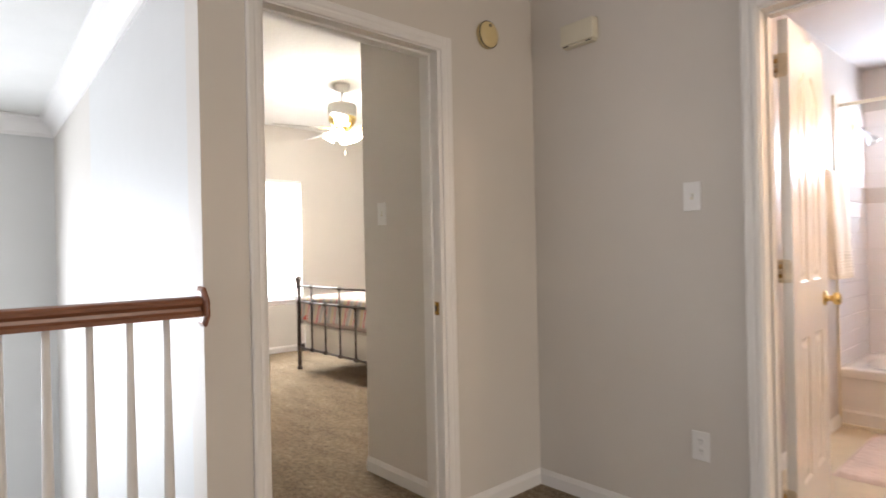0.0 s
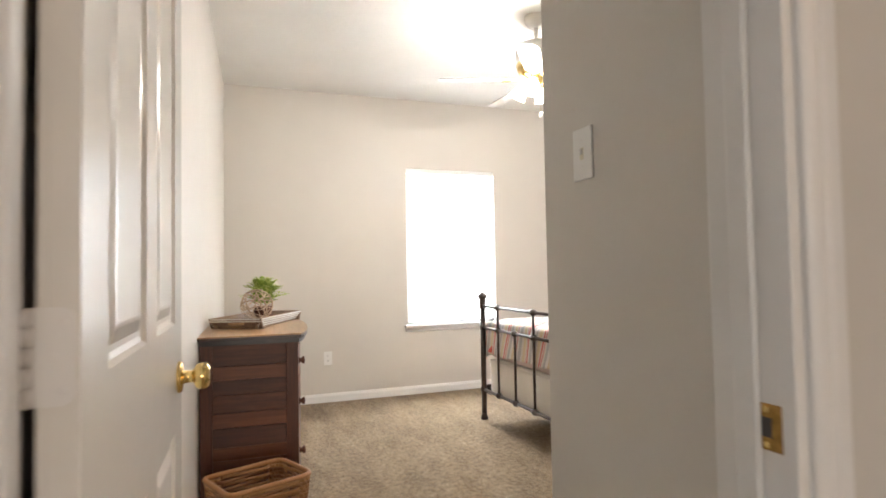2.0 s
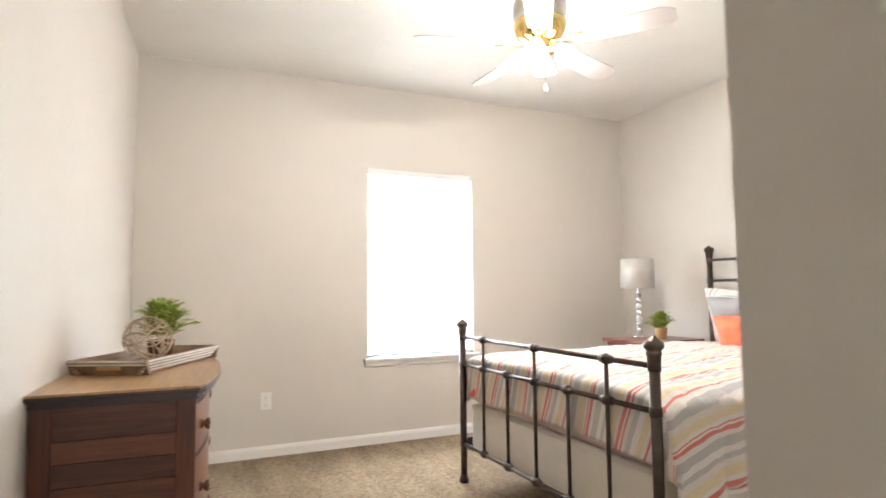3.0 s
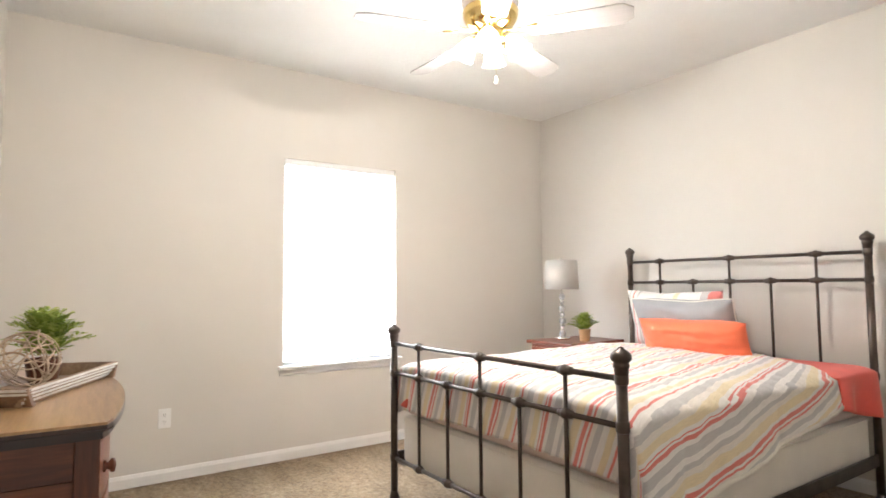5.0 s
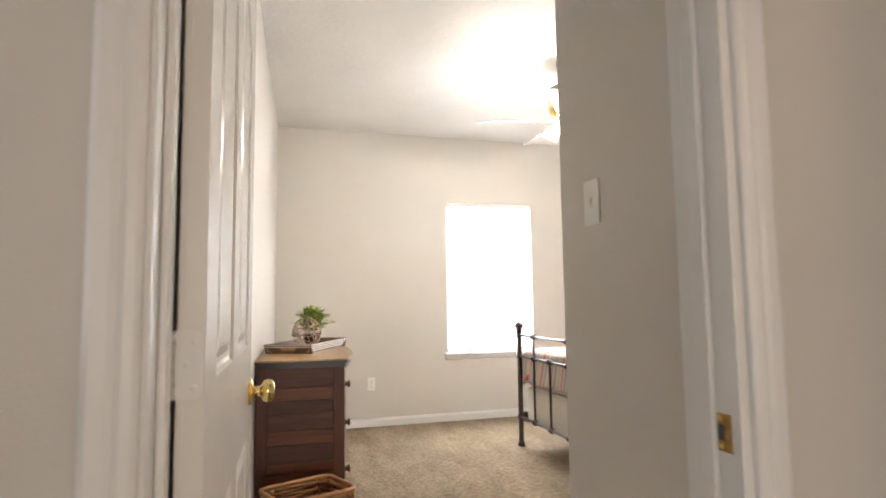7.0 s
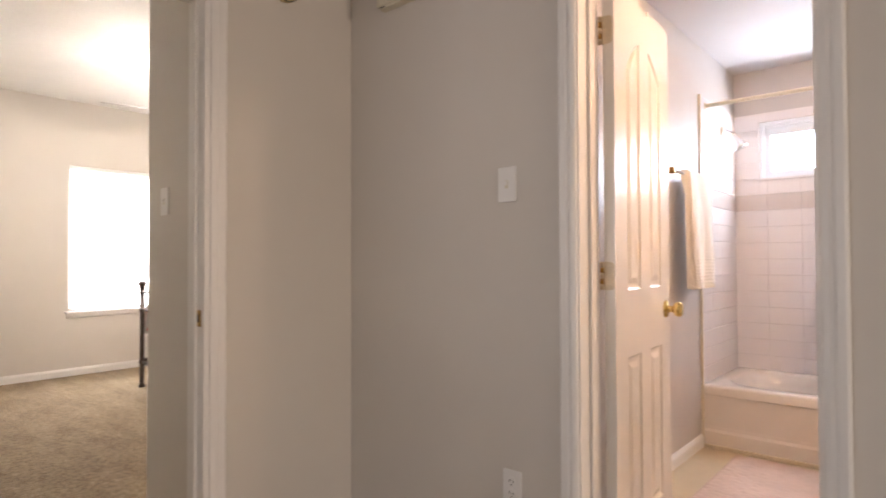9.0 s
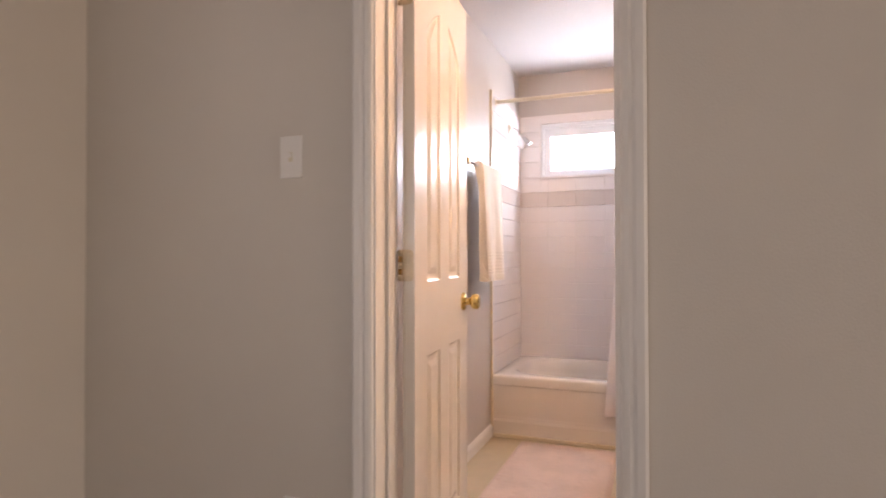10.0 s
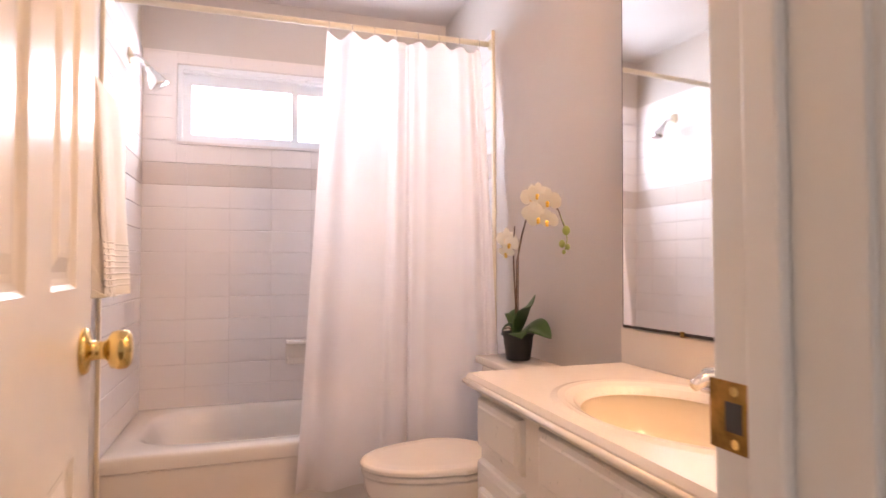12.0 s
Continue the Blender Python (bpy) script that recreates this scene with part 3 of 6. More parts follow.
def hinge(parent, y, z, big=0.089, painted=False):
    """A butt hinge on the hinge edge of a door: a leaf with two rounded corners, three screws and a five-part knuckle."""
    rad, x0, x1 = 0.013, -0.042, -0.003
    outline = [(x0, z - big / 2), (x0, z + big / 2)]
    for cz, a0 in ((z + big / 2 - rad, 90), (z - big / 2 + rad, 0)):
        outline += [(x1 - rad + rad * math.cos(radians(a0 - 15 * k)), cz + rad * math.sin(radians(a0 - 15 * k))) for k in range(7)]
    h = part("hinge", prism(bmesh.new(), outline, 1, y - 0.0022, y - 0.0002), M_TRIM if painted else M_HINGE, parent, "white-painted butt hinge" if painted else "paint-smeared butt hinge with rounded corners")
    for k in range(5):
        z0 = z - big / 2 + big / 5 * k
        part("knuckle", tube(bmesh.new(), [(-0.0425, y - 0.003, z0 + 0.0006), (-0.0425, y - 0.003, z0 + big / 5 - 0.0006)], 0.0064, 12), M_TRIM if painted else M_OLDBRASS if k in (1, 3) else M_HINGE, h, "", True)
    for dx, dz in ((-0.013, -0.030), (-0.022, 0.0), (-0.013, 0.030)):
        bm = lathe(bmesh.new(), [(0.0044, 0), (0.0038, 0.0007), (0.001, 0.001)], 10, pose(dx, y - 0.0021, z + dz, 90, 0, 0))
        part("screw", bm, M_TRIM if painted else M_HINGE, h)


def knob(parent, x, y, z, side):
    """A round brass knob with neck and rose, standing out along x."""
    prof = [(0.033, 0), (0.034, 0.003), (0.030, 0.008), (0.014, 0.011), (0.0125, 0.026), (0.016, 0.031), (0.026, 0.036), (0.0285, 0.046), (0.0275, 0.056), (0.021, 0.062), (0.008, 0.0635), (0.0, 0.0635)]
    bm = lathe(bmesh.new(), prof, 28, pose(x, y, z, 0, 90 * side, 0))
    part("knob", bm, M_BRASS, parent, "polished brass round knob", True)


def panel_door(name, label, m, width, knob_z, leaf_z, painted=False):
    """A four-panel moulded door with arched upper panels. Local: hinge edge at y 0, the door along +y, the seen face at x 0, its back at x -0.035."""
    door = thing(name, label, "door", at=m)
    H, T = DOOR_H - 0.012, 0.035
    st, mid = 0.112, 0.10
    pw = (width - 2 * st - mid) / 2
    cols = [(st, st + pw), (st + pw + mid, width - st)]
    z_low, z_lock0, z_lock1, z_top = 0.235, 0.80, 1.02, H - 0.14

    def arch(u):
        return z_top - 0.10 * (2 * abs(u - width / 2) / (width - 2 * st)) ** 1.7

    bm = bmesh.new()
    block(bm, -T + 0.009, 0.001, 0.011, -0.009, width - 0.001, H - 0.001)
    for x0, x1 in ((-0.009, 0.0), (-T, -T + 0.009)):
        for y0, y1, z0, z1 in ((0, st, 0.01, H), (width - st, width, 0.01, H), (st + pw, st + pw + mid, z_low, H - 0.02), (st, width - st, 0.01, z_low), (st, st + pw, z_lock0, z_lock1), (st + pw + mid, width - st, z_lock0, z_lock1)):
            block(bm, x0, y0, z0, x1, y1, z1)
        for y0, y1 in cols:
            us = [y0 + (y1 - y0) * k / 12 for k in range(13)]
            prism(bm, [(u, arch(u)) for u in us] + [(y1, H), (y0, H)], 0, x0, x1)
    part("slab", bm, M_DOOR, door)
    for y0, y1 in cols:
        for z0, z1, arched in ((z_low, z_lock0, False), (z_lock1, None, True)):
            us = [y0 + (y1 - y0) * k / 12 for k in range(13)]
            outer = [(y0, z0), (y1, z0)] + ([(u, arch(u)) for u in reversed(us)] if arched else [(y1, z1), (y0, z1)])
            cy, cz = (y0 + y1) / 2, sum(p[1] for p in outer) / len(outer)
            hi = max(p[1] for p in outer)
            for face in (0, 1):
                bm = bmesh.new()
                rings = []
                for inset, depth in ((0.0, 0.0), (0.006, 0.0055), (0.014, 0.0075), (0.022, 0.0075), (0.040, 0.0015), (0.046, 0.001)):
                    ring = []
                    for y, z in outer:
                        sy = (y - cy) * (1 - 2 * inset / (y1 - y0)) + cy
                        sz = (z - (z0 + hi) / 2) * (1 - 2 * inset / (hi - z0)) + (z0 + hi) / 2
                        ring.append(bm.verts.new((-depth if not face else -T + depth, sy, sz)))
                    rings.append(ring)
                n = len(outer)
                for a, b in zip(rings, rings[1:]):
                    for k in range(n):
                        bm.faces.new((a[k], a[(k + 1) % n], b[(k + 1) % n], b[k]))
                bm.faces.new(rings[-1])
                part("panel", bm, M_DOOR, door)
    for z in (0.20, leaf_z, 1.85):
        hinge(door, 0.0, z, painted=painted)
    knob(door, 0.0, width - 0.06, knob_z, 1)
    bm = boxes((-0.024, width - 0.0005, knob_z - 0.028, -0.011, width + 0.0012, knob_z + 0.028), bevel=0.0004)
    part("latch_plate", bm, M_OLDBRASS, door, "tarnished brass latch plate")
    return door


panel_door("door_1", "white four-panel bedroom door standing open against the wall", pose(0.82, YDI, 0, 0, 0, -1.8), 0.80, 0.905, 1.05, True)
panel_door("door_2", "white four-panel bathroom door standing wide open", pose(2.334, 0.686, 0, 0, 0, -85.4), 0.60, 0.93, 1.07)

# ---- windows ----
win = tagged(thing("window_1", "white bedroom window with lowered blinds, blown out by daylight", "window", at=pose(0, YW, 0)), kind="structure")
part("frame", boxes((W0, 0.055, WZ0, W0 + 0.035, 0.11, WZ1), (W1 - 0.035, 0.055, WZ0, W1, 0.11, WZ1), (W0, 0.055, WZ1 - 0.035, W1, 0.11, WZ1), (W0, 0.055, WZ0, W1, 0.11, WZ0 + 0.035)), M_VINYLWIN, win)
part("stool", boxes((W0 - 0.035, -0.045, WZ0 - 0.022, W1 + 0.035, 0.055, WZ0), bevel=0.004), M_TRIM, win, "white painted window stool")
part("apron", prism(bmesh.new(), [(0, WZ0 - 0.022), (-0.013, WZ0 - 0.022), (-0.013, WZ0 - 0.055), (-0.006, WZ0 - 0.066), (0, WZ0 - 0.068)], 0, W0 - 0.025, W1 + 0.025), M_TRIM, win, "white moulded apron")
blind = thing("window_blind", "white horizontal mini blind lowered over the bedroom window", "blind", at=pose(0, YW, 0))
part("head_rail", boxes((W0 + 0.004, 0.004, WZ1 - 0.045, W1 - 0.004, 0.046, WZ1 - 0.001), bevel=0.003), M_PLAST, blind)
part("bottom_rail", boxes((W0 + 0.006, 0.010, WZ0 + 0.012, W1 - 0.006, 0.040, WZ0 + 0.028), bevel=0.003), M_PLAST, blind)
bm = sheet(1, 4, lambda u, v: (W0 + 0.006 + u * (W1 - W0 - 0.012), 0.0125 * math.cos(math.pi * v) , 0.003 * math.sin(math.pi * v)))
slat = part("slat", bm, M_BLIND, blind)
slat.matrix_basis = pose(0, 0.025, WZ0 + 0.04, 50)
for k in range(1, 62):
    o = new("slat", slat.data)
    o.parent, o.matrix_basis = blind, pose(0, 0.025, WZ0 + 0.04 + 0.0218 * k, 50 + random.uniform(-2, 2))
for x in (W0 + 0.12, W1 - 0.12):
    part("ladder_cord", tube(bmesh.new(), [(x, 0.012, WZ0 + 0.02), (x, 0.012, WZ1 - 0.04)], 0.0012, 6), M_PLAST, blind)

win = tagged(thing("window_2", "small high sliding bathroom window with obscure bright glass", "window", at=pose(XF, 0, 0)), kind="structure")
fr = part("window_frame", boxes((0.003, V0 + 0.001, VZ0 + 0.001, 0.075, V0 + 0.022, VZ1 - 0.001), (0.003, V1 - 0.022, VZ0 + 0.001, 0.075, V1 - 0.001, VZ1 - 0.001), (0.003, V0 + 0.022, VZ1 - 0.022, 0.075, V1 - 0.022, VZ1 - 0.001), (0.003, V0 + 0.022, VZ0 + 0.001, 0.075, V1 - 0.022, VZ0 + 0.018)), M_VINYLWIN, win)
MU, GZ0, GZ1 = 0.297, 1.718, 1.966
for y0, y1, x, side in ((MU - 0.012, V1 - 0.022, 0.038, 0.041), (V0 + 0.022, MU + 0.022, 0.056, 0.034)):
    ya, yb = y0 + 0.034, y1 - side
    s = part("sash", boxes((x, y0, VZ0 + 0.018, x + 0.018, ya, VZ1 - 0.03), (x, yb, VZ0 + 0.018, x + 0.018, y1, VZ1 - 0.03), (x, ya, GZ1, x + 0.018, yb, VZ1 - 0.03), (x, ya, VZ0 + 0.018, x + 0.018, yb, GZ0)), M_VINYLWIN, win)
    g = part("pane", boxes((x + 0.007, ya - 0.002, GZ0 - 0.002, x + 0.011, yb + 0.002, GZ1 + 0.002)), M_GLASS, s)
    g.visible_shadow = False
part("window_track", boxes((0.02, V0 + 0.022, VZ1 - 0.034, 0.07, V1 - 0.022, VZ1 - 0.022)), M_VINYLWIN, win)
part("window_surround", boxes((-0.0125, V1 + 0.001, VZ0 - 0.012, -0.0005, V1 + 0.022, VZ1 + 0.024), (-0.0125, V0 - 0.022, VZ0 - 0.012, -0.0005, V0 - 0.001, VZ1 + 0.024), (-0.0125, V0 - 0.001, VZ1 + 0.001, -0.0005, V1 + 0.001, VZ1 + 0.024)), M_TILE, win, "glazed white bullnose surround")
part("window_stool", boxes((-0.014, V0 - 0.001, VZ0 - 0.012, -0.0005, V1 + 0.001, VZ0 + 0.002)), M_TILE, win)

win = tagged(thing("window_3", "tall arched foyer window glaring with daylight", "window", at=pose(0, YV, 0)), kind="structure")
rim = [(FX1 + 0.0, FZ0)] + [(x, z) for x, z in reversed(arc)] + [(FX0, FZ0)]
inner = [(x + (0.045 if x < (FX0 + FX1) / 2 else -0.045), max(FZ0 + 0.05, z - 0.03)) for x, z in rim]
bm = bmesh.new()
for y in (0.05, 0.11):
    a, b = [bm.verts.new((x, y, z)) for x, z in rim], [bm.verts.new((x, y, z)) for x, z in inner]
    for k in range(len(rim) - 1):
        bm.faces.new((a[k], a[k + 1], b[k + 1], b[k]))
part("frame", bm, M_VINYLWIN, win)
part("mullion", boxes(((FX0 + FX1) / 2 - 0.02, 0.05, FZ0, (FX0 + FX1) / 2 + 0.02, 0.10, FZS + RISE - 0.01)), M_VINYLWIN, win)
# Self-lit sheet added outside so the arched window looks bright.
backdrop = part("backdrop", boxes((-7.0, 8.6, -4.0, 1.0, 8.65, 5.0)), M_GLOW)
tagged(backdrop, "glowing panel standing in for daylight outside the foyer window", "backdrop", kind="structure")

# ---- hall things ----
rail = thing("handrail", "reddish oak landing handrail on white balusters", "railing", at=pose(0, 1.79, 0))
RP = [(-0.029, 0.988), (0.029, 0.988), (0.030, 1.000), (0.022, 1.008), (0.021, 1.018), (0.030, 1.028), (0.031, 1.038), (0.024, 1.046), (0.010, 1.050), (-0.010, 1.050), (-0.024, 1.046), (-0.031, 1.038), (-0.030, 1.028), (-0.021, 1.018), (-0.022, 1.008), (-0.030, 1.000)]
part("rail", prism(bmesh.new(), RP, 0, -3.3, 0.546), M_OAK, rail, "reddish oak moulded handrail")
bm = lathe(bmesh.new(), [(0.040, 0), (0.056, 0.002), (0.058, 0.008), (0.052, 0.013), (0.044, 0.016), (0.0, 0.017)], 8, pose(0.56, 0, 1.018, 0, -90, 0) @ pose(0, 0, 0, 0, 0, 22.5) @ Matrix.Diagonal((1.18, 1.0, 1, 1)))
part("rosette", bm, M_OAKY, rail, "octagonal oak rosette")
bm = lathe(bmesh.new(), [(0.0095, 0.99), (0.0100, 0.93), (0.0125, 0.70), (0.0160, 0.45), (0.0185, 0.32), (0.0165, 0.30), (0.020, 0.285), (0.0165, 0.27), (0.0205, 0.25)], 14)
block(bm, -0.0165, -0.0165, 0.0, 0.0165, 0.0165, 0.252, 0.002)
bal = part("baluster", bm, M_TRIM, rail, "white tapered baluster", True)
bal.matrix_basis = pose(0.447, 0, 0)
for k in range(1, 37):
    o = new("baluster", bal.data)
    o.parent, o.matrix_basis = rail, pose(0.447 - 0.1003 * k, 0, 0)
    o["label"] = "white tapered baluster"


def wall_plate(name, label, m, kind):
    """A switch or outlet plate on a wall that faces -y at the local origin."""
    top = thing(name, label, "switch" if kind == "switch" else "outlet", "light switches" if kind == "switch" else "wall outlets", at=m)
    part("plate", boxes((-0.036, -0.006, -0.058, 0.036, 0.0, 0.058), bevel=0.003), M_PLAST, top)
    if kind == "switch":
        part("toggle", boxes((-0.0042, -0.013, -0.002, 0.0042, -0.006, 0.010), bevel=0.0015), M_PLAST, top)
        part("toggle_slot", boxes((-0.0065, -0.0066, -0.013, 0.0065, -0.006, 0.013)), M_CREAMPL, top)
        spots = (-0.03, 0.03)
    else:
        for z in (-0.0195, 0.0195):
            r = part("receptacle", lathe(bmesh.new(), [(0.0165, 0), (0.0165, 0.0016), (0.015, 0.0022), (0, 0.0022)], 20, pose(0, -0.006, z, 90, 0, 0)), M_PLAST, top)
            part("slots", boxes((-0.0075, -0.0088, z - 0.001, -0.0052, -0.0081, z + 0.0085), (0.0052, -0.0088, z - 0.001, 0.0075, -0.0081, z + 0.007), (-0.0018, -0.0088, z - 0.0105, 0.0018, -0.0081, z - 0.0065)), M_SLOT, r)
        spots = (0.0,)
    for z in spots:
        part("screw", lathe(bmesh.new(), [(0.003, 0), (0.0026, 0.0008), (0, 0.001)], 8, pose(0, -0.006, z, 90, 0, 0)), M_PLAST, top)
    return top


wall_plate("light_switch", "white toggle light switch on the hall wall", pose(XB, 0.999, 1.371, 0, 0, -90), "switch")
wall_plate("light_switch", "white toggle light switch beside the bedroom entry", pose(XS, 2.385, 1.372, 0, 0, -90), "switch")
wall_plate("wall_outlet", "white duplex outlet low on the hall wall", pose(XB, 0.985, 0.378, 0, 0, -90), "outlet")
wall_plate("wall_outlet", "white duplex outlet under the bedroom window", pose(1.734, YW, 0.377), "outlet")

det = thing("smoke_detector", "yellowed round smoke detector high on the wall", "smoke detector", at=pose(1.866, YD, 2.169, 90))
part("body", lathe(bmesh.new(), [(0.060, 0), (0.0625, 0.006), (0.0625, 0.018), (0.055, 0.030), (0.030, 0.034), (0, 0.035)], 32), M_OLDPL, det, "", True)
part("vent", lathe(bmesh.new(), [(0.0630, 0.019), (0.0638, 0.021), (0.0630, 0.023)], 32), M_SLOT, det)
part("test_button", lathe(bmesh.new(), [(0.009, 0.031), (0.009, 0.036), (0, 0.037)], 14, pose(0.0, 0.036, -0.003)), M_SLOT, det)

chime = thing("door_chime", "cream plastic door chime box on the hall wall", "door chime", at=pose(XB, 1.505, 2.167, 0, 0, -90))
part("cover", boxes((-0.09, -0.042, -0.045, 0.09, 0, 0.052), bevel=0.005), M_CREAMPL, chime)
part("base", boxes((-0.082, -0.036, -0.054, 0.082, 0, -0.045), bevel=0.002), M_CREAMPL, chime, "cream plastic lower grille")
for x in (-0.062, 0.062):
    part("grille_slot", boxes((x - 0.014, -0.0366, -0.052, x + 0.014, -0.034, -0.047)), M_SLOT, chime)

# ---- bedroom things ----
BX, BY0, BY1 = 2.735, 3.765, 5.32   # footboard line and the bed's two sides
HX = 4.80                            # headboard line


def bed_end(parent, name, x, top, mid, low, post_top, foot, group_label):
    """One iron end of the bed: posts with finials, three rails and five uprights with cast knuckles."""
    e = part(name, tube(bmesh.new(), [(x, BY0, foot), (x, BY0, post_top)], 0.0195, 16), M_IRON, parent, group_label, True)
    o = part("post", tube(bmesh.new(), [(x, BY1, foot), (x, BY1, post_top)], 0.0195, 16), M_IRON, e, "", True)
    for y in (BY0, BY1):
        prof = [(0.0195, -0.03), (0.024, -0.026), (0.025, -0.004), (0.028, 0.0), (0.028, 0.010), (0.025, 0.014), (0.034, 0.022), (0.037, 0.032), (0.034, 0.044), (0.022, 0.055), (0.012, 0.060), (0.009, 0.066), (0, 0.069)]
        part("finial", lathe(bmesh.new(), prof, 18, pose(x, y, post_top)), M_IRON, e, "", True)
        part("foot", lathe(bmesh.new(), [(0.028, 0.0), (0.030, 0.012), (0.022, 0.028), (0.0195, 0.045)], 16, pose(x, y, 0.001)), M_IRON, e, "", True)
        for z in (top, mid, low):
            part("collar", lathe(bmesh.new(), [(0.0195, -0.020), (0.0235, -0.016), (0.0235, 0.016), (0.0195, 0.020)], 16, pose(x, y, z)), M_IRON, e, "", True)
    step = (BY1 - BY0) / 6
    for z in (top, mid, low):
        part("rail", tube(bmesh.new(), [(x, BY0, z), (x, BY1, z)], 0.0105, 12), M_IRON, e, "", True)
    for k in range(1, 6):
        y = BY0 + step * k
        part("upright", tube(bmesh.new(), [(x, y, low), (x, y, top if k % 2 else mid)], 0.0085, 10), M_IRON, e, "", True)
        for z in (top, mid, low) if k % 2 else (mid, low):
            bm = ball(bmesh.new(), (x, y, z), 0.0235, 14, (1, 1.0, 0.95))
            lathe(bm, [(0.0145, -0.033), (0.0165, -0.028), (0.0165, 0.028), (0.0145, 0.033)], 14, pose(x, y, z, 90))
            part("knuckle", bm, M_IRON, e, "", True)
    return e


bed = thing("iron_bed_frame", "dark bronze iron queen bed frame with ball knuckles", "bed")
bed_end(bed, "footboard", BX, 0.845, 0.686, 0.222, 0.885, 0.0, "dark iron footboard")
bed_end(bed, "headboard", HX, 1.330, 1.178, 0.66, 1.375, 0.0, "dark iron headboard")
for y in (BY0, BY1):
    part("side_rail", boxes((BX + 0.015, y - 0.006, 0.195, HX - 0.015, y + 0.006, 0.255)), M_IRON, bed, "dark angle-iron side rail")
    part("rail_ledge", boxes((BX + 0.02, min(y, y + (0.07 if y == BY0 else -0.07)), 0.190, HX - 0.02, max(y, y + (0.07 if y == BY0 else -0.07)), 0.194)), M_IRON, bed)
part("centre_support", boxes((BX + 0.3, 4.52, 0.16, HX - 0.1, 4.56, 0.194), (3.75, 4.525, 0.0, 3.79, 4.555, 0.16)), M_IRON, bed)

MX0, MX1, MY0, MY1 = 2.775, 4.76, 3.785, 5.300
springs = thing("box_spring", "white quilted box spring on the iron bed rails", "box spring")
bm = block(bmesh.new(), MX0, MY0, 0.195, MX1, MY1, 0.455, 0.03, 3)
part("body", bm, M_SHEET, springs, "", True)
part("piping", tube(bmesh.new(), [(MX0 + 0.02, MY0 - 0.001, 0.44), (MX1 - 0.02, MY0 - 0.001, 0.44), (MX1 + 0.001, MY0 + 0.02, 0.44), (MX1 + 0.001, MY1 - 0.02, 0.44), (MX1 - 0.02, MY1 + 0.001, 0.44), (MX0 + 0.02, MY1 + 0.001, 0.44), (MX0 - 0.001, MY1 - 0.02, 0.44), (MX0 - 0.001, MY0 + 0.02, 0.44)], 0.006, 8, True), M_SHEET, springs)
mattress = thing("mattress", "mauve-grey mattress mostly hidden by the duvet", "mattress")
part("body", block(bmesh.new(), MX0, MY0, 0.456, MX1, MY1, 0.69, 0.05, 4), M_PAD, mattress, "", True)

# the striped duvet: its width runs across the bed, both long sides and the foot hang down
DY0, DY1, DX0, DX1 = MY0 - 0.028, MY1 + 0.028, MX0 - 0.010, 4.47
SIDE, FAR, SKEW, FOOT, DTOP = 0.36, 0.20, 0.14, 0.225, 0.722


def rumple(x, y, k=1.0):
    return noise.noise(Vector((x * 2.1 * k, y * 2.1 * k, 3.1))) * 0.6 + noise.noise(Vector((x * 5.3 * k, y * 5.3 * k, 8.7))) * 0.4


def duvet_at(u, v):
    wid, lon = (DY1 - DY0) + SIDE + FAR, (DX1 - DX0) + FOOT
    t = v * lon - FOOT                              # along from the foot
    s = u * wid - SIDE + SKEW * max(t, 0.0)         # across from the near edge; the duvet lies askew
    t -= 0.20 * max(0.0, t / 1.7) ** 6 * max(0.0, 1 - max(s, 0) / 0.45)
    over_y = -s if s < 0 else max(0.0, s - (DY1 - DY0))
    y, z = min(max(s, 0), DY1 - DY0) + DY0, DTOP
    x = max(t, 0) + DX0
    n = rumple(x + 0.3 * v, y + s * 0.3)
    lift = 0.018 * n + 0.005 * noise.noise(Vector((x * 9, s * 5, 4.4))) + 0.006 * noise.noise(Vector((x * 11 + s * 16, s * 21 - x * 13, 1.7))) + 0.0035 * noise.noise(Vector((x * 34, s * 38, 6.1)))
    # crown of the filling
    z += 0.035 * max(0.0, math.sin(math.pi * min(max(s / (DY1 - DY0), 0), 1))) ** 0.5 + lift
    edge = max(0, 1 - min(max(s, 0), (DY1 - DY0) - max(s, 0) if s < (DY1 - DY0) else 0, 9) / 0.12) if 0 <= s <= DY1 - DY0 else 1
    z -= 0.022 * edge ** 2
    if t < 0.12:
        z -= 0.020 * (1 - max(t, 0) / 0.12) ** 2
    if over_y > 0:
        z -= over_y * (0.97 + 0.10 * rumple(x * 1.3, 2.0))
        y += (-1 if s < 0 else 1) * (0.016 + 0.05 * abs(math.sin(x * 5.0 + 2.5 * rumple(x, 1.0))) * over_y / SIDE)
    if t < 0:
        z += t * 1.0
        x -= 0.006 + 0.012 * math.sin(y * 13 + 3 * rumple(y, 2.0)) * (-t) / FOOT
        if over_y > 0:
            z += min(over_y, -t) * 0.85
            x += 0.03 * over_y / SIDE
    return (x, y, z)


wid_d, lon_d = (DY1 - DY0) + SIDE + FAR, (DX1 - DX0) + FOOT
duvet = thing("duvet", "rumpled duvet striped coral, grey, tan and cream", "duvet")
bm = sheet(190, 190, duvet_at, lambda u, v: (u * wid_d - 0.09 * v * lon_d + 0.45 * min(0.0, v * lon_d - FOOT) + 0.4 + 0.010 * noise.noise(Vector((u * 3, v * 3.5, 0.5))) + 0.003 * noise.noise(Vector((u * 21, v * 24, 2.5))), v * lon_d))
thicken(part("cover", bm, M_DUVET, duvet, "", True), 0.022)
hem_pts = [tuple(Vector(duvet_at(0.002, k / 90)) + Vector((0, -0.006, -0.004))) for k in range(91)]
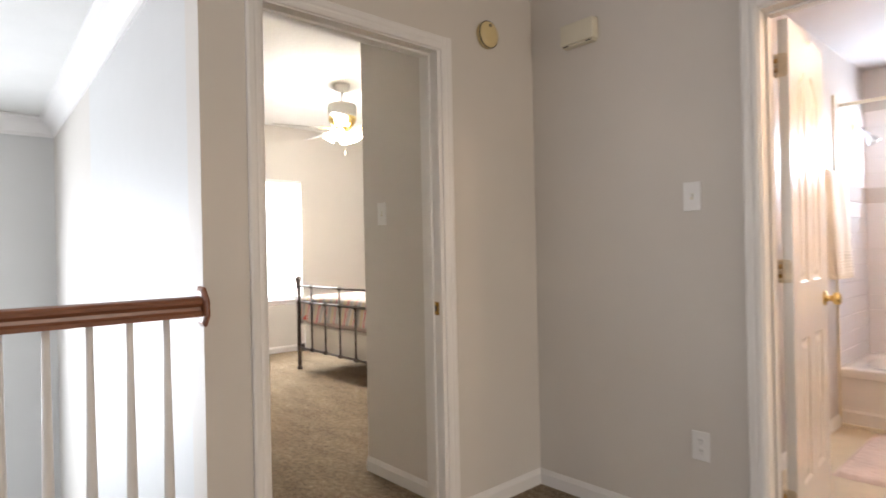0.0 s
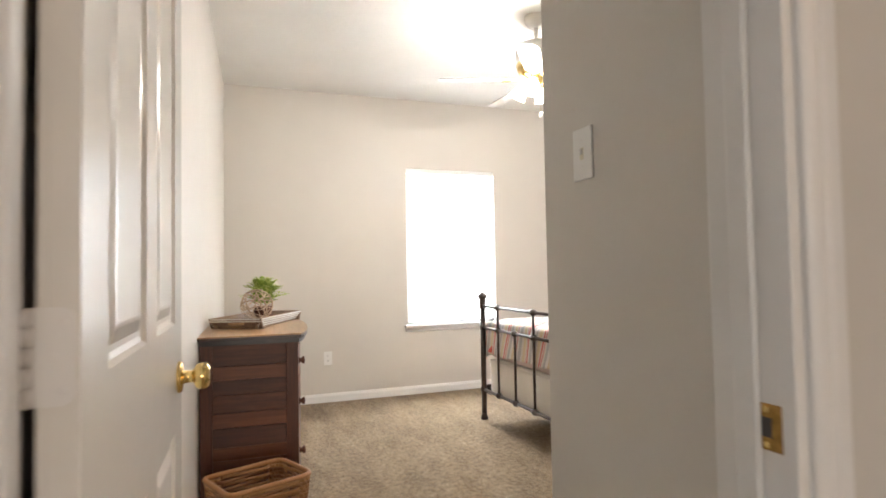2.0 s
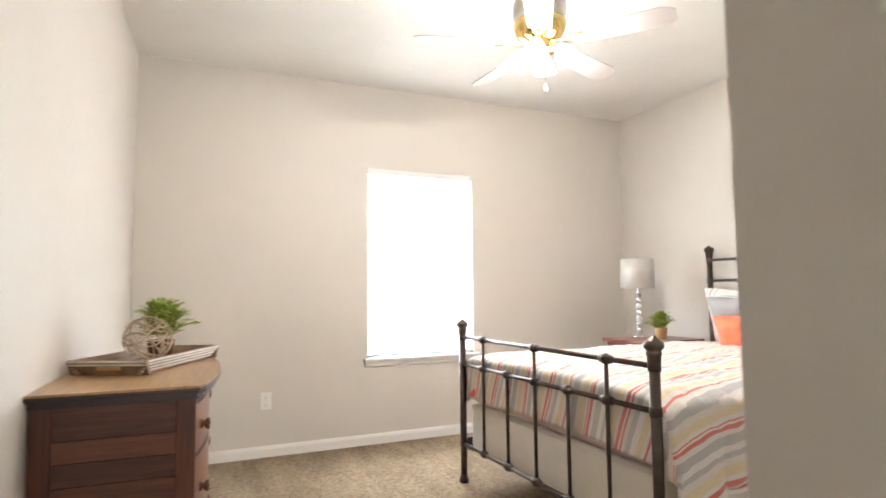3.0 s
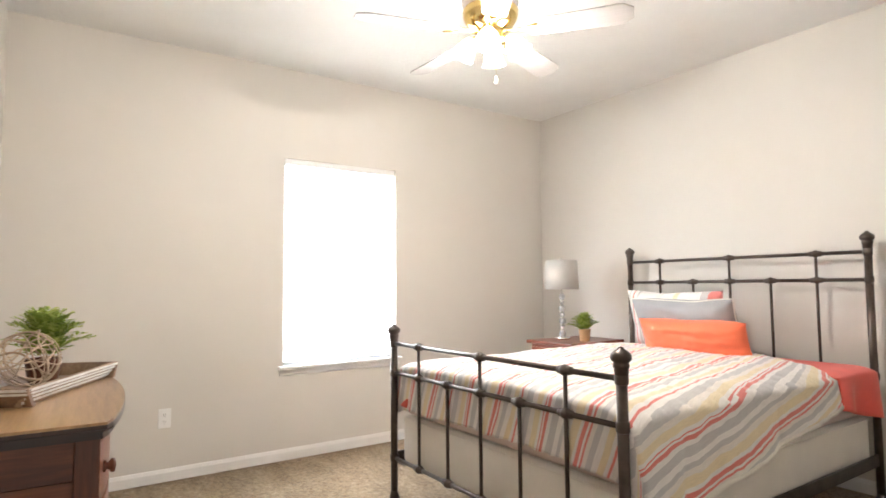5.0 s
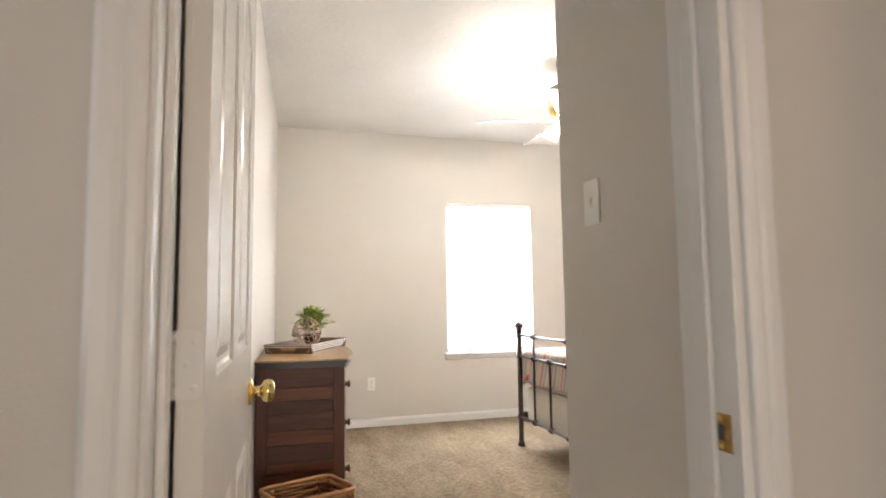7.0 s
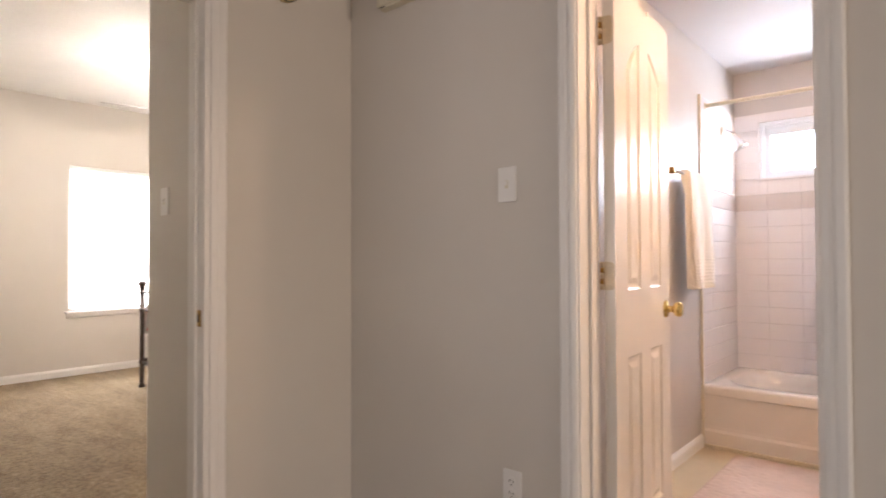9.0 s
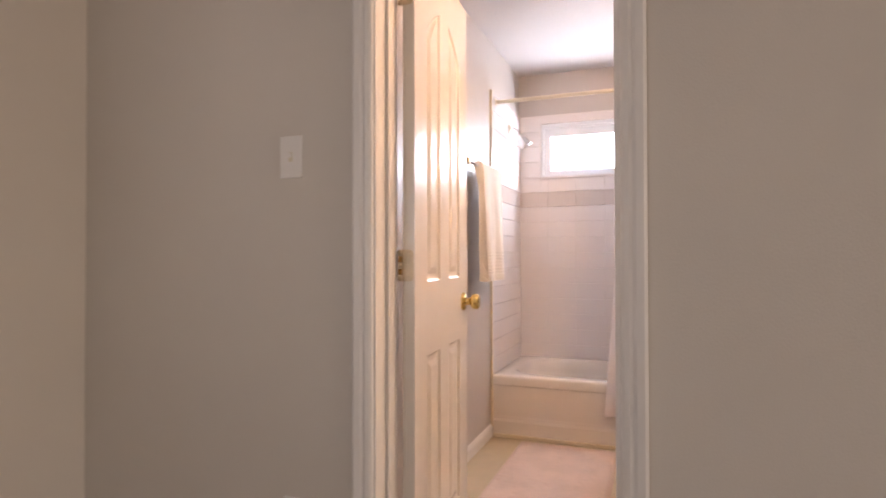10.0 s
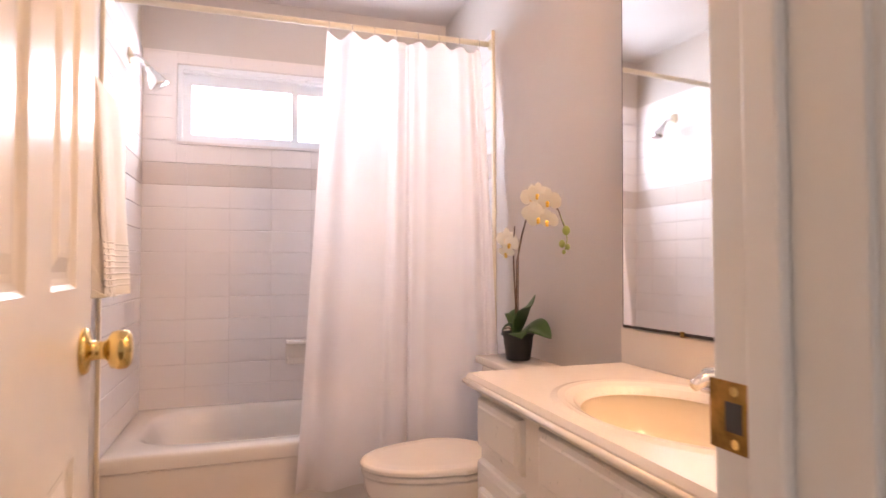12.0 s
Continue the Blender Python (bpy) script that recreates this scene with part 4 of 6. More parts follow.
part("hem", tube(bmesh.new(), hem_pts, 0.012, 8), M_SHEET, duvet, "white gathered hem", True)

# coral blanket under the duvet at the head
def blanket_at(u, v):
    wid = (MY1 - MY0) + 0.08 + 0.26 + 0.19
    s = u * wid - 0.26
    x = 4.28 + v * 0.45
    y, z = min(max(s, 0), MY1 - MY0 + 0.08) + MY0 - 0.04, 0.716 + 0.005 * rumple(x, s)
    over = -s if s < 0 else max(0.0, s - (MY1 - MY0 + 0.08))
    if over > 0:
        z -= over * (0.62 + 0.38 * v) + 0.012 * math.sin(x * 21) * over
        y += (-1 if s < 0 else 1) * (0.012 + 0.024 * math.sin(x * 19 + 0.6) * over / 0.19)
    else:
        z -= 0.018 * max(0, 1 - min(s, MY1 - MY0 + 0.08 - s) / 0.10) ** 2
    return (x, y, z)


def corner_at(u, v):
    return (MX0 - 0.013 - 0.006 * math.sin(3 * u + 2 * v), 5.205 + 0.085 * u - 0.01 * v, 0.505 + 0.055 * v)


blanket = thing("blanket", "coral knitted blanket folded under the duvet", "blanket")
thicken(part("knit", sheet(70, 30, blanket_at), M_CORAL, blanket, "", True), 0.010)
thicken(part("tucked_corner", sheet(6, 6, corner_at), M_CORAL, blanket, "coral blanket corner showing at the foot", True), 0.008)


def pillow(name, label, m, w, h, d, material, seam=None):
    """A filled cushion: w across, h high, d thick; local z up its height."""
    top = thing(name, label, "pillow", at=m)

    def skin(sign):
        def at(u, v):
            a, b = 2 * u - 1, 2 * v - 1
            fill = (max(0, 1 - a ** 4) * max(0, 1 - b ** 4)) ** 0.55
            pinch = 1 - 0.05 * (1 - b * b) * abs(a) ** 6
            wob = (0.020 * noise.noise(Vector((a * 2.2, b * 2.2, sign * 3 + w * 9))) + 0.009 * noise.noise(Vector((a * 6.5, b * 4, sign * 5 + h * 9)))) * fill
            slump = 0.035 * h * noise.noise(Vector((a * 1.9, w * 31, h * 17))) * max(0.0, b)
            return (a * w / 2 * (1 - 0.06 * (1 - abs(a)) * b ** 6) * pinch, sign * (d / 2 * fill) + wob, (b * h / 2) * (1 - 0.06 * a * a * 0 - 0.07 * (1 - a * a) * b ** 8) + h / 2 + slump)
        return at

    bm = sheet(40, 28, skin(1), lambda u, v: (u * w + 0.02 * v, v * h))
    other = sheet(40, 28, skin(-1), lambda u, v: (u * w + 0.02 * v, v * h))
    me = bpy.data.meshes.new("tmp")
    other.to_mesh(me)
    other.free()
    bm.from_mesh(me)
    bpy.data.meshes.remove(me)
    bmesh.ops.remove_doubles(bm, verts=bm.verts, dist=0.0006)
    part("cushion", bm, material, top, "", True)
    if seam:
        rim = [(0, k / 20) for k in range(21)] + [(k / 30, 1) for k in range(1, 31)] + [(1, 1 - k / 20) for k in range(1, 21)] + [(1 - k / 30, 0) for k in range(1, 30)]
        part("flange", tube(bmesh.new(), [skin(1)(u, v) for u, v in rim], 0.0042, 8, True), seam, top, "white piped edge", True)
    return top


pillow("striped_pillow", "cream striped pillow with a coral end propped on the headboard", pose(4.655, 4.805, 0.725, 0, 0, 90) @ pose(0, 0, 0, -14), 0.71, 0.405, 0.16, M_PSTRIPE)
pillow("grey_sham", "silver-grey pillow sham with white edge", pose(4.52, 4.635, 0.735, 0, 0, 90) @ pose(0, 0, 0, -24), 0.70, 0.365, 0.17, M_SHAM, M_SHEET)
pillow("lumbar_pillow", "bright coral-orange lumbar pillow lying against the sham", pose(4.37, 4.525, 0.745, 0, 0, 90) @ pose(0, 0, 0, -20), 0.70, 0.215, 0.15, M_ORANGE)

# nightstand with lamp and small plant
NX0, NX1, NY0, NY1, NZ = 4.20, 4.78, 5.375, 5.845, 0.745
night = thing("nightstand", "cherry-stained wooden nightstand with one drawer", "nightstand")
part("top", block(bmesh.new(), NX0, NY0, NZ - 0.025, NX1, NY1, NZ, 0.006), M_NIGHT, night)
part("case", boxes((NX0 + 0.03, NY0 + 0.03, 0.10, NX1 - 0.01, NY1 - 0.03, NZ - 0.025)), M_NIGHT, night)
part("drawer_front", block(bmesh.new(), NX0 + 0.018, NY0 + 0.05, NZ - 0.19, NX0 + 0.03, NY1 - 0.05, NZ - 0.05, 0.003), M_NIGHT, night)
part("drawer_knob", lathe(bmesh.new(), [(0.006, 0), (0.007, 0.01), (0.014, 0.018), (0.010, 0.026), (0, 0.027)], 14, pose(NX0 + 0.018, (NY0 + NY1) / 2, NZ - 0.12, 0, -90, 0)), M_OLDBRASS, night, "", True)
for x in (NX0 + 0.03, NX1 - 0.05):
    for y in (NY0 + 0.03, NY1 - 0.07):
        part("leg", boxes((x, y, 0, x + 0.04, y + 0.04, 0.10), bevel=0.003), M_NIGHT, night)

LX, LY = 4.45, 5.70
lamp = thing("table_lamp", "table lamp with stacked crystal column and grey drum shade", "lamp", at=pose(LX, LY, NZ))
part("base", lathe(bmesh.new(), [(0.055, 0), (0.056, 0.012), (0.030, 0.018), (0, 0.019)], 24), M_CHROME, lamp, "", True)
z = 0.018
for k, (r, h) in enumerate(((0.026, 0.05), (0.020, 0.035), (0.027, 0.05), (0.019, 0.035), (0.026, 0.048), (0.018, 0.034), (0.024, 0.044))):
    bm = lathe(bmesh.new(), [(r * 0.45, z), (r * 0.95, z + h * 0.22), (r, z + h * 0.5), (r * 0.95, z + h * 0.78), (r * 0.45, z + h)], 14)
    part("crystal", bm, M_CRYSTAL, lamp, "clear faceted crystal")
    part("spacer", lathe(bmesh.new(), [(0.013, z + h), (0.013, z + h + 0.006), (0.006, z + h + 0.007)], 14), M_CHROME, lamp)
    z += h + 0.006
part("stem", tube(bmesh.new(), [(0, 0, 0.018), (0, 0, z + 0.11)], 0.0045, 8), M_CHROME, lamp)
bm = lathe(bmesh.new(), [(0.130, z + 0.03), (0.122, z + 0.255)], 40)
for f in [f for f in bm.faces if len(f.verts) > 4]:
    bm.faces.remove(f)
thicken(part("shade", bm, M_LSHADE, lamp, "silver-grey drum shade", True), 0.003)
part("finial", lathe(bmesh.new(), [(0.004, z + 0.11), (0.004, z + 0.255), (0.009, z + 0.262), (0.006, z + 0.275), (0, z + 0.277)], 12), M_CHROME, lamp)


def leafy(parent, centre, radius, height, count, size, seed, name="foliage"):
    """Feathery sprigs: every sprig is an arching stem with small leaflets on both sides."""
    rnd = random.Random(seed)
    bm = bmesh.new()
    for k in range(count):
        a, lean = rnd.uniform(0, 2 * math.pi), rnd.uniform(0.05, 1.0) ** 0.7
        tip = Vector((math.cos(a) * radius * lean, math.sin(a) * radius * lean, height * (1.05 - 0.62 * lean * lean) * rnd.uniform(0.8, 1.08)))
        prev = None
        for j in range(9):
            t = j / 8
            p = Vector(centre) + Vector((tip.x * t ** 1.3, tip.y * t ** 1.3, tip.z * (1 - (1 - t) ** 1.6)))
            if prev is not None and j > 1:
                d = (p - prev).normalized()
                side = d.cross(Vector((0, 0, 1))).normalized() if abs(d.z) < 0.99 else Vector((1, 0, 0))
                for sgn in (-1, 1):
                    ln = size * (1.15 - 0.6 * t) * rnd.uniform(0.8, 1.2)
                    q = p + (side * sgn * 0.85 + d * 0.55 + Vector((0, 0, rnd.uniform(-0.25, 0.25)))).normalized() * ln
                    w = d.cross(side).normalized() * ln * 0.06 + d * ln * 0.20
                    m1 = p * 0.45 + q * 0.55
                    bm.faces.new([bm.verts.new(c) for c in (p, m1 + w, q, m1 - w)])
            prev = p
    return part(name, bm, M_FERN, parent)


small = thing("potted_plant", "small leafy green plant in a tan pot on the nightstand", "plant", at=pose(4.45, 5.475, NZ))
part("pot", lathe(bmesh.new(), [(0.034, 0), (0.036, 0.004), (0.044, 0.082), (0.046, 0.088), (0.041, 0.088), (0.038, 0.074), (0, 0.074)], 24), M_TERRA, small, "tan pot", True)
leafy(small, (0, 0, 0.07), 0.12, 0.125, 74, 0.045, 5)

# dresser along the west wall
dres = thing("dresser", "dark mahogany bow-front dresser with a worn honey-coloured top", "dresser", at=pose(0.812, 4.195, 0, 0, 0, -2.4))
DD, DL, DH = 0.44, 0.95, 0.834


def bow(t, base, swell):
    return base + swell * max(0.0, math.sin(math.pi * t)) ** 0.7


def bow_slab(y0, y1, z0, z1, back, base, swell, n=24):
    ys = [y0 + (y1 - y0) * k / n for k in range(n + 1)]
    return prism(bmesh.new(), [(back, y0)] + [(bow((y - y0) / (y1 - y0), base, swell), y) for y in ys] + [(back, y1)], 2, z0, z1)


bm = bow_slab(-0.035, DL + 0.035, DH - 0.007, DH, -0.01, DD + 0.012, 0.062)
part("top", bm, M_DTOP, dres, "worn honey-coloured oak top")
bm = bow_slab(-0.036, DL + 0.036, DH - 0.024, DH - 0.007, -0.01, DD + 0.013, 0.062)
bmesh.ops.bevel(bm, geom=[e for e in bm.edges if abs(e.verts[0].co.z - e.verts[1].co.z) < 1e-5 and e.verts[0].co.z < DH - 0.01], offset=0.007, segments=3, affect="EDGES")
part("top_edge", bm, M_DEDGE, dres, "blackened moulded edge of the top")
part("cornice", bow_slab(-0.016, DL + 0.016, DH - 0.044, DH - 0.024, 0.0, DD + 0.004, 0.06), M_DEDGE, dres, "dark moulding under the top")
part("case", bow_slab(0.016, DL - 0.016, 0.09, DH - 0.042, 0.0, DD - 0.03, 0.045), M_DRESF, dres)
for y0, y1 in ((0.0, 0.016), (DL - 0.016, DL)):
    for x0, x1 in ((0.0, 0.055), (DD - 0.055, DD)):
        part("stile", boxes((x0, y0, 0.0, x1, y1, DH - 0.042), bevel=0.002), M_DRESV, dres)
    part("side_rail", boxes((0.055, y0, DH - 0.142, DD - 0.055, y1, DH - 0.042), bevel=0.002), M_DRES, dres)
    part("side_rail", boxes((0.055, y0, 0.09, DD - 0.055, y1, 0.15), bevel=0.002), M_DRES, dres)
    inner = y0 + 0.006 if y0 == 0.0 else y0
    zz = DH - 0.142
    for k, h in enumerate((0.066, 0.068, 0.082, 0.07, 0.088, 0.06, 0.089)):
        part("side_board", boxes((0.055, inner, zz - h, DD - 0.055, inner + 0.0085 - 0.0015 * (k % 2), zz - 0.0016), bevel=0.001), M_DRESB if k in (0, 2, 3, 5) else M_DRES, dres)
        zz -= h
for k, (z0, z1) in enumerate(((0.60, 0.755), (0.36, 0.585), (0.11, 0.345))):
    part("drawer", bow_slab(0.03, DL - 0.03, z0, z1, DD - 0.06, DD - 0.018, 0.055), M_DRESF, dres, "bowed mahogany drawer front")
    for y in (0.16, DL - 0.16):
        xk = bow((y - 0.03) / (DL - 0.06), DD - 0.018, 0.055)
        part("drawer_pull", lathe(bmesh.new(), [(0.016, 0), (0.017, 0.004), (0.008, 0.010), (0.019, 0.020), (0.019, 0.028), (0.0, 0.032)], 16, pose(xk - 0.001, y, (z0 + z1) / 2, 0, 90, 0)), M_DRESV, dres, "turned wooden pull", True)

# tray with vine ball and fern
TZ = DH
tray = thing("serving_tray", "weathered wooden serving tray with pale banded rim", "tray", at=pose(1.098, 4.785, TZ, 0, 0, -26))
TW, TL = 0.145, 0.305
part("board", boxes((-TW + 0.03, -TL + 0.03, 0, TW - 0.03, TL - 0.03, 0.012)), M_TRAY, tray)
for sx in (-1, 1):
    bm = prism(bmesh.new(), [(sx * (TW - 0.045), 0.0), (sx * (TW - 0.030), 0.0), (sx * TW, 0.052), (sx * (TW - 0.013), 0.055)], 1, -TL + 0.016, TL - 0.016)
    side = part("rim", bm, M_TRAY, tray)
    for z in (0.014, 0.026, 0.038, 0.049):
        f = z / 0.052
        x = TW - 0.030 + 0.030 * f
        part("band", boxes((sx * x - 0.0018, -TL + 0.014, z - 0.0035, sx * x + 0.0018, TL - 0.014, z + 0.0035)), M_TRAYB, side)
for sy in (-1, 1):
    bm = prism(bmesh.new(), [(sy * (TL - 0.045), 0.0), (sy * (TL - 0.030), 0.0), (sy * TL, 0.052), (sy * (TL - 0.013), 0.055)], 0, -TW + 0.003, TW - 0.003)
    end = part("rim", bm, M_TRAY, tray)
    for z in (0.038, 0.049):
        y = TL - 0.030 + 0.030 * z / 0.052
        part("band", boxes((-TW + 0.006, sy * y - 0.0018, z - 0.0035, TW - 0.006, sy * y + 0.0018, z + 0.0035)), M_TRAYB, end)
    part("handle", boxes((-0.040, sy * (TL - 0.016) - 0.008, 0.018, 0.045, sy * (TL - 0.016) + 0.008, 0.032), bevel=0.004), M_DTOP, end, "tan wooden grip")

orb = thing("vine_ball", "ball of loosely wound bleached vine strands", "decoration", at=pose(1.085, 4.72, TZ + 0.012))
rnd = random.Random(11)
bm = bmesh.new()
R = 0.094
for k in range(12):
    tilt = Euler((rnd.uniform(0, 3.14), rnd.uniform(0, 3.14), rnd.uniform(0, 6.28))).to_matrix()
    rr, off = R * rnd.uniform(0.80, 0.98), R * rnd.uniform(-0.3, 0.3)
    pts = []
    for j in range(40):
        a = 2 * math.pi * j / 40
        p = Vector((rr * math.cos(a), rr * math.sin(a), off + 0.010 * math.sin(3 * a + k)))
        pts.append(tilt @ p + Vector((0, 0, R + 0.004)))
    tube(bm, pts, rnd.uniform(0.0020, 0.0032), 6, True)
tagged(part("vine_winding", bm, M_VINE, orb, "", True), kind="stuff")

fern = thing("potted_fern", "bushy green fern in a small dark pot on the tray", "plant", at=pose(1.125, 4.885, TZ + 0.012))
part("pot", lathe(bmesh.new(), [(0.040, 0), (0.043, 0.004), (0.054, 0.075), (0.056, 0.082), (0.049, 0.082), (0.046, 0.07), (0, 0.07)], 22), M_DRESV, fern, "small dark pot", True)
leafy(fern, (0, 0, 0.065), 0.135, 0.175, 84, 0.058, 7)
bead = thing("glass_pebbles", "few clear glass pebbles lying in the tray", "decoration", at=pose(1.05, 4.60, TZ + 0.012))
for k in range(6):
    part("pebble", ball(bmesh.new(), (rnd.uniform(-0.04, 0.03), rnd.uniform(-0.03, 0.03), 0.008), 0.014, 12, (1, 1, 0.55)), M_CRYSTAL, bead, "", True)

# wicker basket
bask = thing("wicker_basket", "empty brown wicker basket on the carpet by the dresser", "basket", at=pose(1.045, 3.735, 0, 0, 0, 23))
bw, bl, bh = 0.165, 0.125, 0.325


def basket_at(a, z, out=0.0):
    k = 0.80 + 0.20 * z / bh
    c, s = math.cos(a), math.sin(a)
    e = 0.22
    return Vector(((bw * k + out) * math.copysign(abs(c) ** e, c), (bl * k + out) * math.copysign(abs(s) ** e, s), z))


NST, ROWSB = 44, 21
bm = bmesh.new()
for k in range(NST):
    a = 2 * math.pi * (k + 0.5) / NST
    tube(bm, [basket_at(a, z) for z in (0.006, 0.08, 0.16, 0.24, bh - 0.008)], 0.0032, 5)
part("stakes", bm, M_WICKER, bask)
bm = bmesh.new()
for r in range(ROWSB):
    zc = 0.010 + (bh - 0.03) * r / (ROWSB - 1)
    pts = [basket_at(2 * math.pi * (j + 0.5) / (NST * 2), zc, (0.0085 if (j // 2 + r) % 2 else -0.0085) * (1 if j % 2 == 0 else 0.9)) for j in range(NST * 2)]
    tube(bm, pts, 0.0066, 6, True)
tagged(part("weave", bm, M_WICKER, bask, "woven brown wicker strands"), kind="stuff")
bm = bmesh.new()
tube(bm, [basket_at(2 * math.pi * j / 72, bh - 0.004, 0.004) for j in range(72)], 0.0105, 8, True)
part("rim", bm, M_WICKER, bask, "thick wrapped rim", True)
bm = bmesh.new()
prism(bm, [tuple(basket_at(2 * math.pi * j / 48, 0.0, -0.004).xy) for j in range(48)], 2, 0.001, 0.007)
part("bottom", bm, M_WICKER, bask)

# ceiling fan
FC = (2.75, 4.45)
fan = thing("ceiling_fan", "white five-blade ceiling fan with brass light kit, lit", "ceiling fan", at=pose(FC[0], FC[1], HB))
part("canopy", lathe(bmesh.new(), [(0.070, 0.0), (0.072, -0.012), (0.066, -0.040), (0.045, -0.062), (0.020, -0.070), (0.0, -0.070)], 28), M_FANW, fan, "", True)
part("downrod", tube(bmesh.new(), [(0, 0, -0.065), (0, 0, -0.170)], 0.0125, 14), M_FANW, fan, "", True)
part("motor", lathe(bmesh.new(), [(0.02, -0.160), (0.075, -0.167), (0.118, -0.183), (0.128, -0.205), (0.128, -0.265), (0.118, -0.292), (0.0, -0.294)], 36), M_FANW, fan, "", True)
part("brass_band", lathe(bmesh.new(), [(0.122, -0.292), (0.128, -0.305), (0.120, -0.340), (0.096, -0.375), (0.070, -0.386), (0.062, -0.392), (0.062, -0.422), (0.066, -0.428), (0.060, -0.445), (0.030, -0.458), (0, -0.460)], 36), M_BRASS, fan, "polished brass switch housing", True)
for k in range(5):
    a = 19.5 + 72 * k
    bm = block(bmesh.new(), 0.055, -0.014, -0.404, 0.150, 0.014, -0.396, 0.003)
    for y in (-0.03, 0.03):
        tube(bm, [(0.135, 0, -0.400), (0.165, y * 0.7, -0.402), (0.205, y, -0.401)], 0.006, 8)
        lathe(bm, [(0.010, -0.405), (0.011, -0.401), (0.004, -0.397)], 12, pose(0.208, y, 0))
    br = part("blade_bracket", bm, M_BRASS, fan, "brass blade bracket")
    br.matrix_basis = pose(0, 0, 0, 0, 0, a)
    bm = prism(bmesh.new(), [(0.0, -0.048), (0.03, -0.056), (0.375, -0.068), (0.405, -0.063), (0.440, -0.036), (0.440, 0.036), (0.405, 0.063), (0.375, 0.068), (0.03, 0.056), (0.0, 0.048)], 2, -0.003, 0.003)
    bmesh.ops.bevel(bm, geom=list(bm.edges), offset=0.0012, segments=1, affect="EDGES")
    bl_ = part("blade", bm, M_FANB, fan, "whitewashed fan blade")
    bl_.matrix_basis = pose(0, 0, 0, 0, 0, a) @ pose(0.175, 0, -0.400, -12, 0, 0)
for k in range(4):
    m = pose(0, 0, 0, 0, 0, 45 + 90 * k)
    part("light_arm", tube(bmesh.new(), [m @ Vector((0.050, 0, -0.430)), m @ Vector((0.076, 0, -0.414)), m @ Vector((0.090, 0, -0.424))], 0.008, 10), M_BRASS, fan, "brass light arm", True)
    prof = [(0.018, 0.0), (0.024, -0.010), (0.036, -0.032), (0.045, -0.060), (0.044, -0.072), (0.054, -0.088)]
    bm = lathe(bmesh.new(), prof, 24, m @ pose(0.088, 0, -0.424, 0, -30, 0))
    for f in [f for f in bm.faces if len(f.verts) > 4]:
        bm.faces.remove(f)
    sh = thicken(part("glass_shade", bm, M_SHADEG, fan, "lit frosted tulip shade", True), 0.003)
    sh.visible_shadow = False
part("pull_chain", tube(bmesh.new(), [(0.012, -0.02, -0.445), (0.012, -0.02, -0.605)], 0.0012, 6), M_BRASS, fan, "fine brass pull chain")
part("pull_knob", lathe(bmesh.new(), [(0.002, -0.600), (0.008, -0.615), (0.011, -0.632), (0.006, -0.642), (0, -0.643)], 14, pose(0.012, -0.02, 0)), M_FANW, fan, "white pull knob", True)

# ---- bathroom things ----
TX0, TZT = 4.262, 0.372
tub = thing("bathtub", "white enamelled alcove bathtub with a low front apron", "bathtub")


def tub_ring(inset, z, n=64, e=0.35, shift=0.0, ends=None):
    """A rounded rectangle inside the alcove; e from 0 (square) to 1 (oval); ends: the inset at both short ends."""
    ends = inset if ends is None else ends
    cx, cy, hx, hy = (TX0 + XF) / 2 + shift, (YSB + YN) / 2, (XF - TX0) / 2 - inset, (YN - YSB) / 2 - ends
    out = []
    for k in range(n):
        a = 2 * math.pi * k / n
        c, s = math.cos(a), math.sin(a)
        out.append((cx + hx * math.copysign(abs(c) ** e, c), cy + hy * math.copysign(abs(s) ** e, s), z))
    return out


bm = bmesh.new()
rings = [[bm.verts.new(p) for p in tub_ring(i, z, 64, e, sh, en)] for i, z, e, sh, en in (
    (0.003, TZT - 0.055, 0.02, 0.0, 0.009), (0.003, TZT - 0.014, 0.02, 0.0, 0.009), (0.009, TZT - 0.003, 0.03, 0.0, 0.010), (0.018, TZT, 0.04, 0.0, 0.014),
    (0.072, TZT, 0.42, 0.018, 0.085), (0.084, TZT - 0.006, 0.46, 0.018, 0.098), (0.094, TZT - 0.022, 0.48, 0.018, 0.110), (0.104, TZT - 0.07, 0.5, 0.018, 0.135),
    (0.122, 0.17, 0.55, 0.018, 0.19), (0.150, 0.095, 0.6, 0.018, 0.24), (0.21, 0.070, 0.7, 0.018, 0.32))]
for a, b in zip(rings, rings[1:]):
    for k in range(64):
        bm.faces.new((a[k], a[(k + 1) % 64], b[(k + 1) % 64], b[k]))
bm.faces.new(rings[-1])
part("basin", bm, M_TUB, tub, "", True)
bm = prism(bmesh.new(), [(TX0 + 0.003, TZT - 0.03), (TX0 + 0.006, TZT - 0.05), (TX0 + 0.013, TZT - 0.062), (TX0 + 0.015, 0.13), (TX0 + 0.013, 0.11), (TX0 + 0.006, 0.095), (TX0 + 0.006, 0.02), (TX0 + 0.05, 0.02), (TX0 + 0.05, TZT - 0.03)], 1, YSB + 0.008, YN - 0.008)
part("apron", bm, M_TUB, tub)
part("base_trim", boxes((TX0 - 0.008, YSB + 0.002, 0.001, TX0 + 0.006, YN - 0.014, 0.022), bevel=0.003), M_ROD, tub, "yellowed trim strip at the floor")

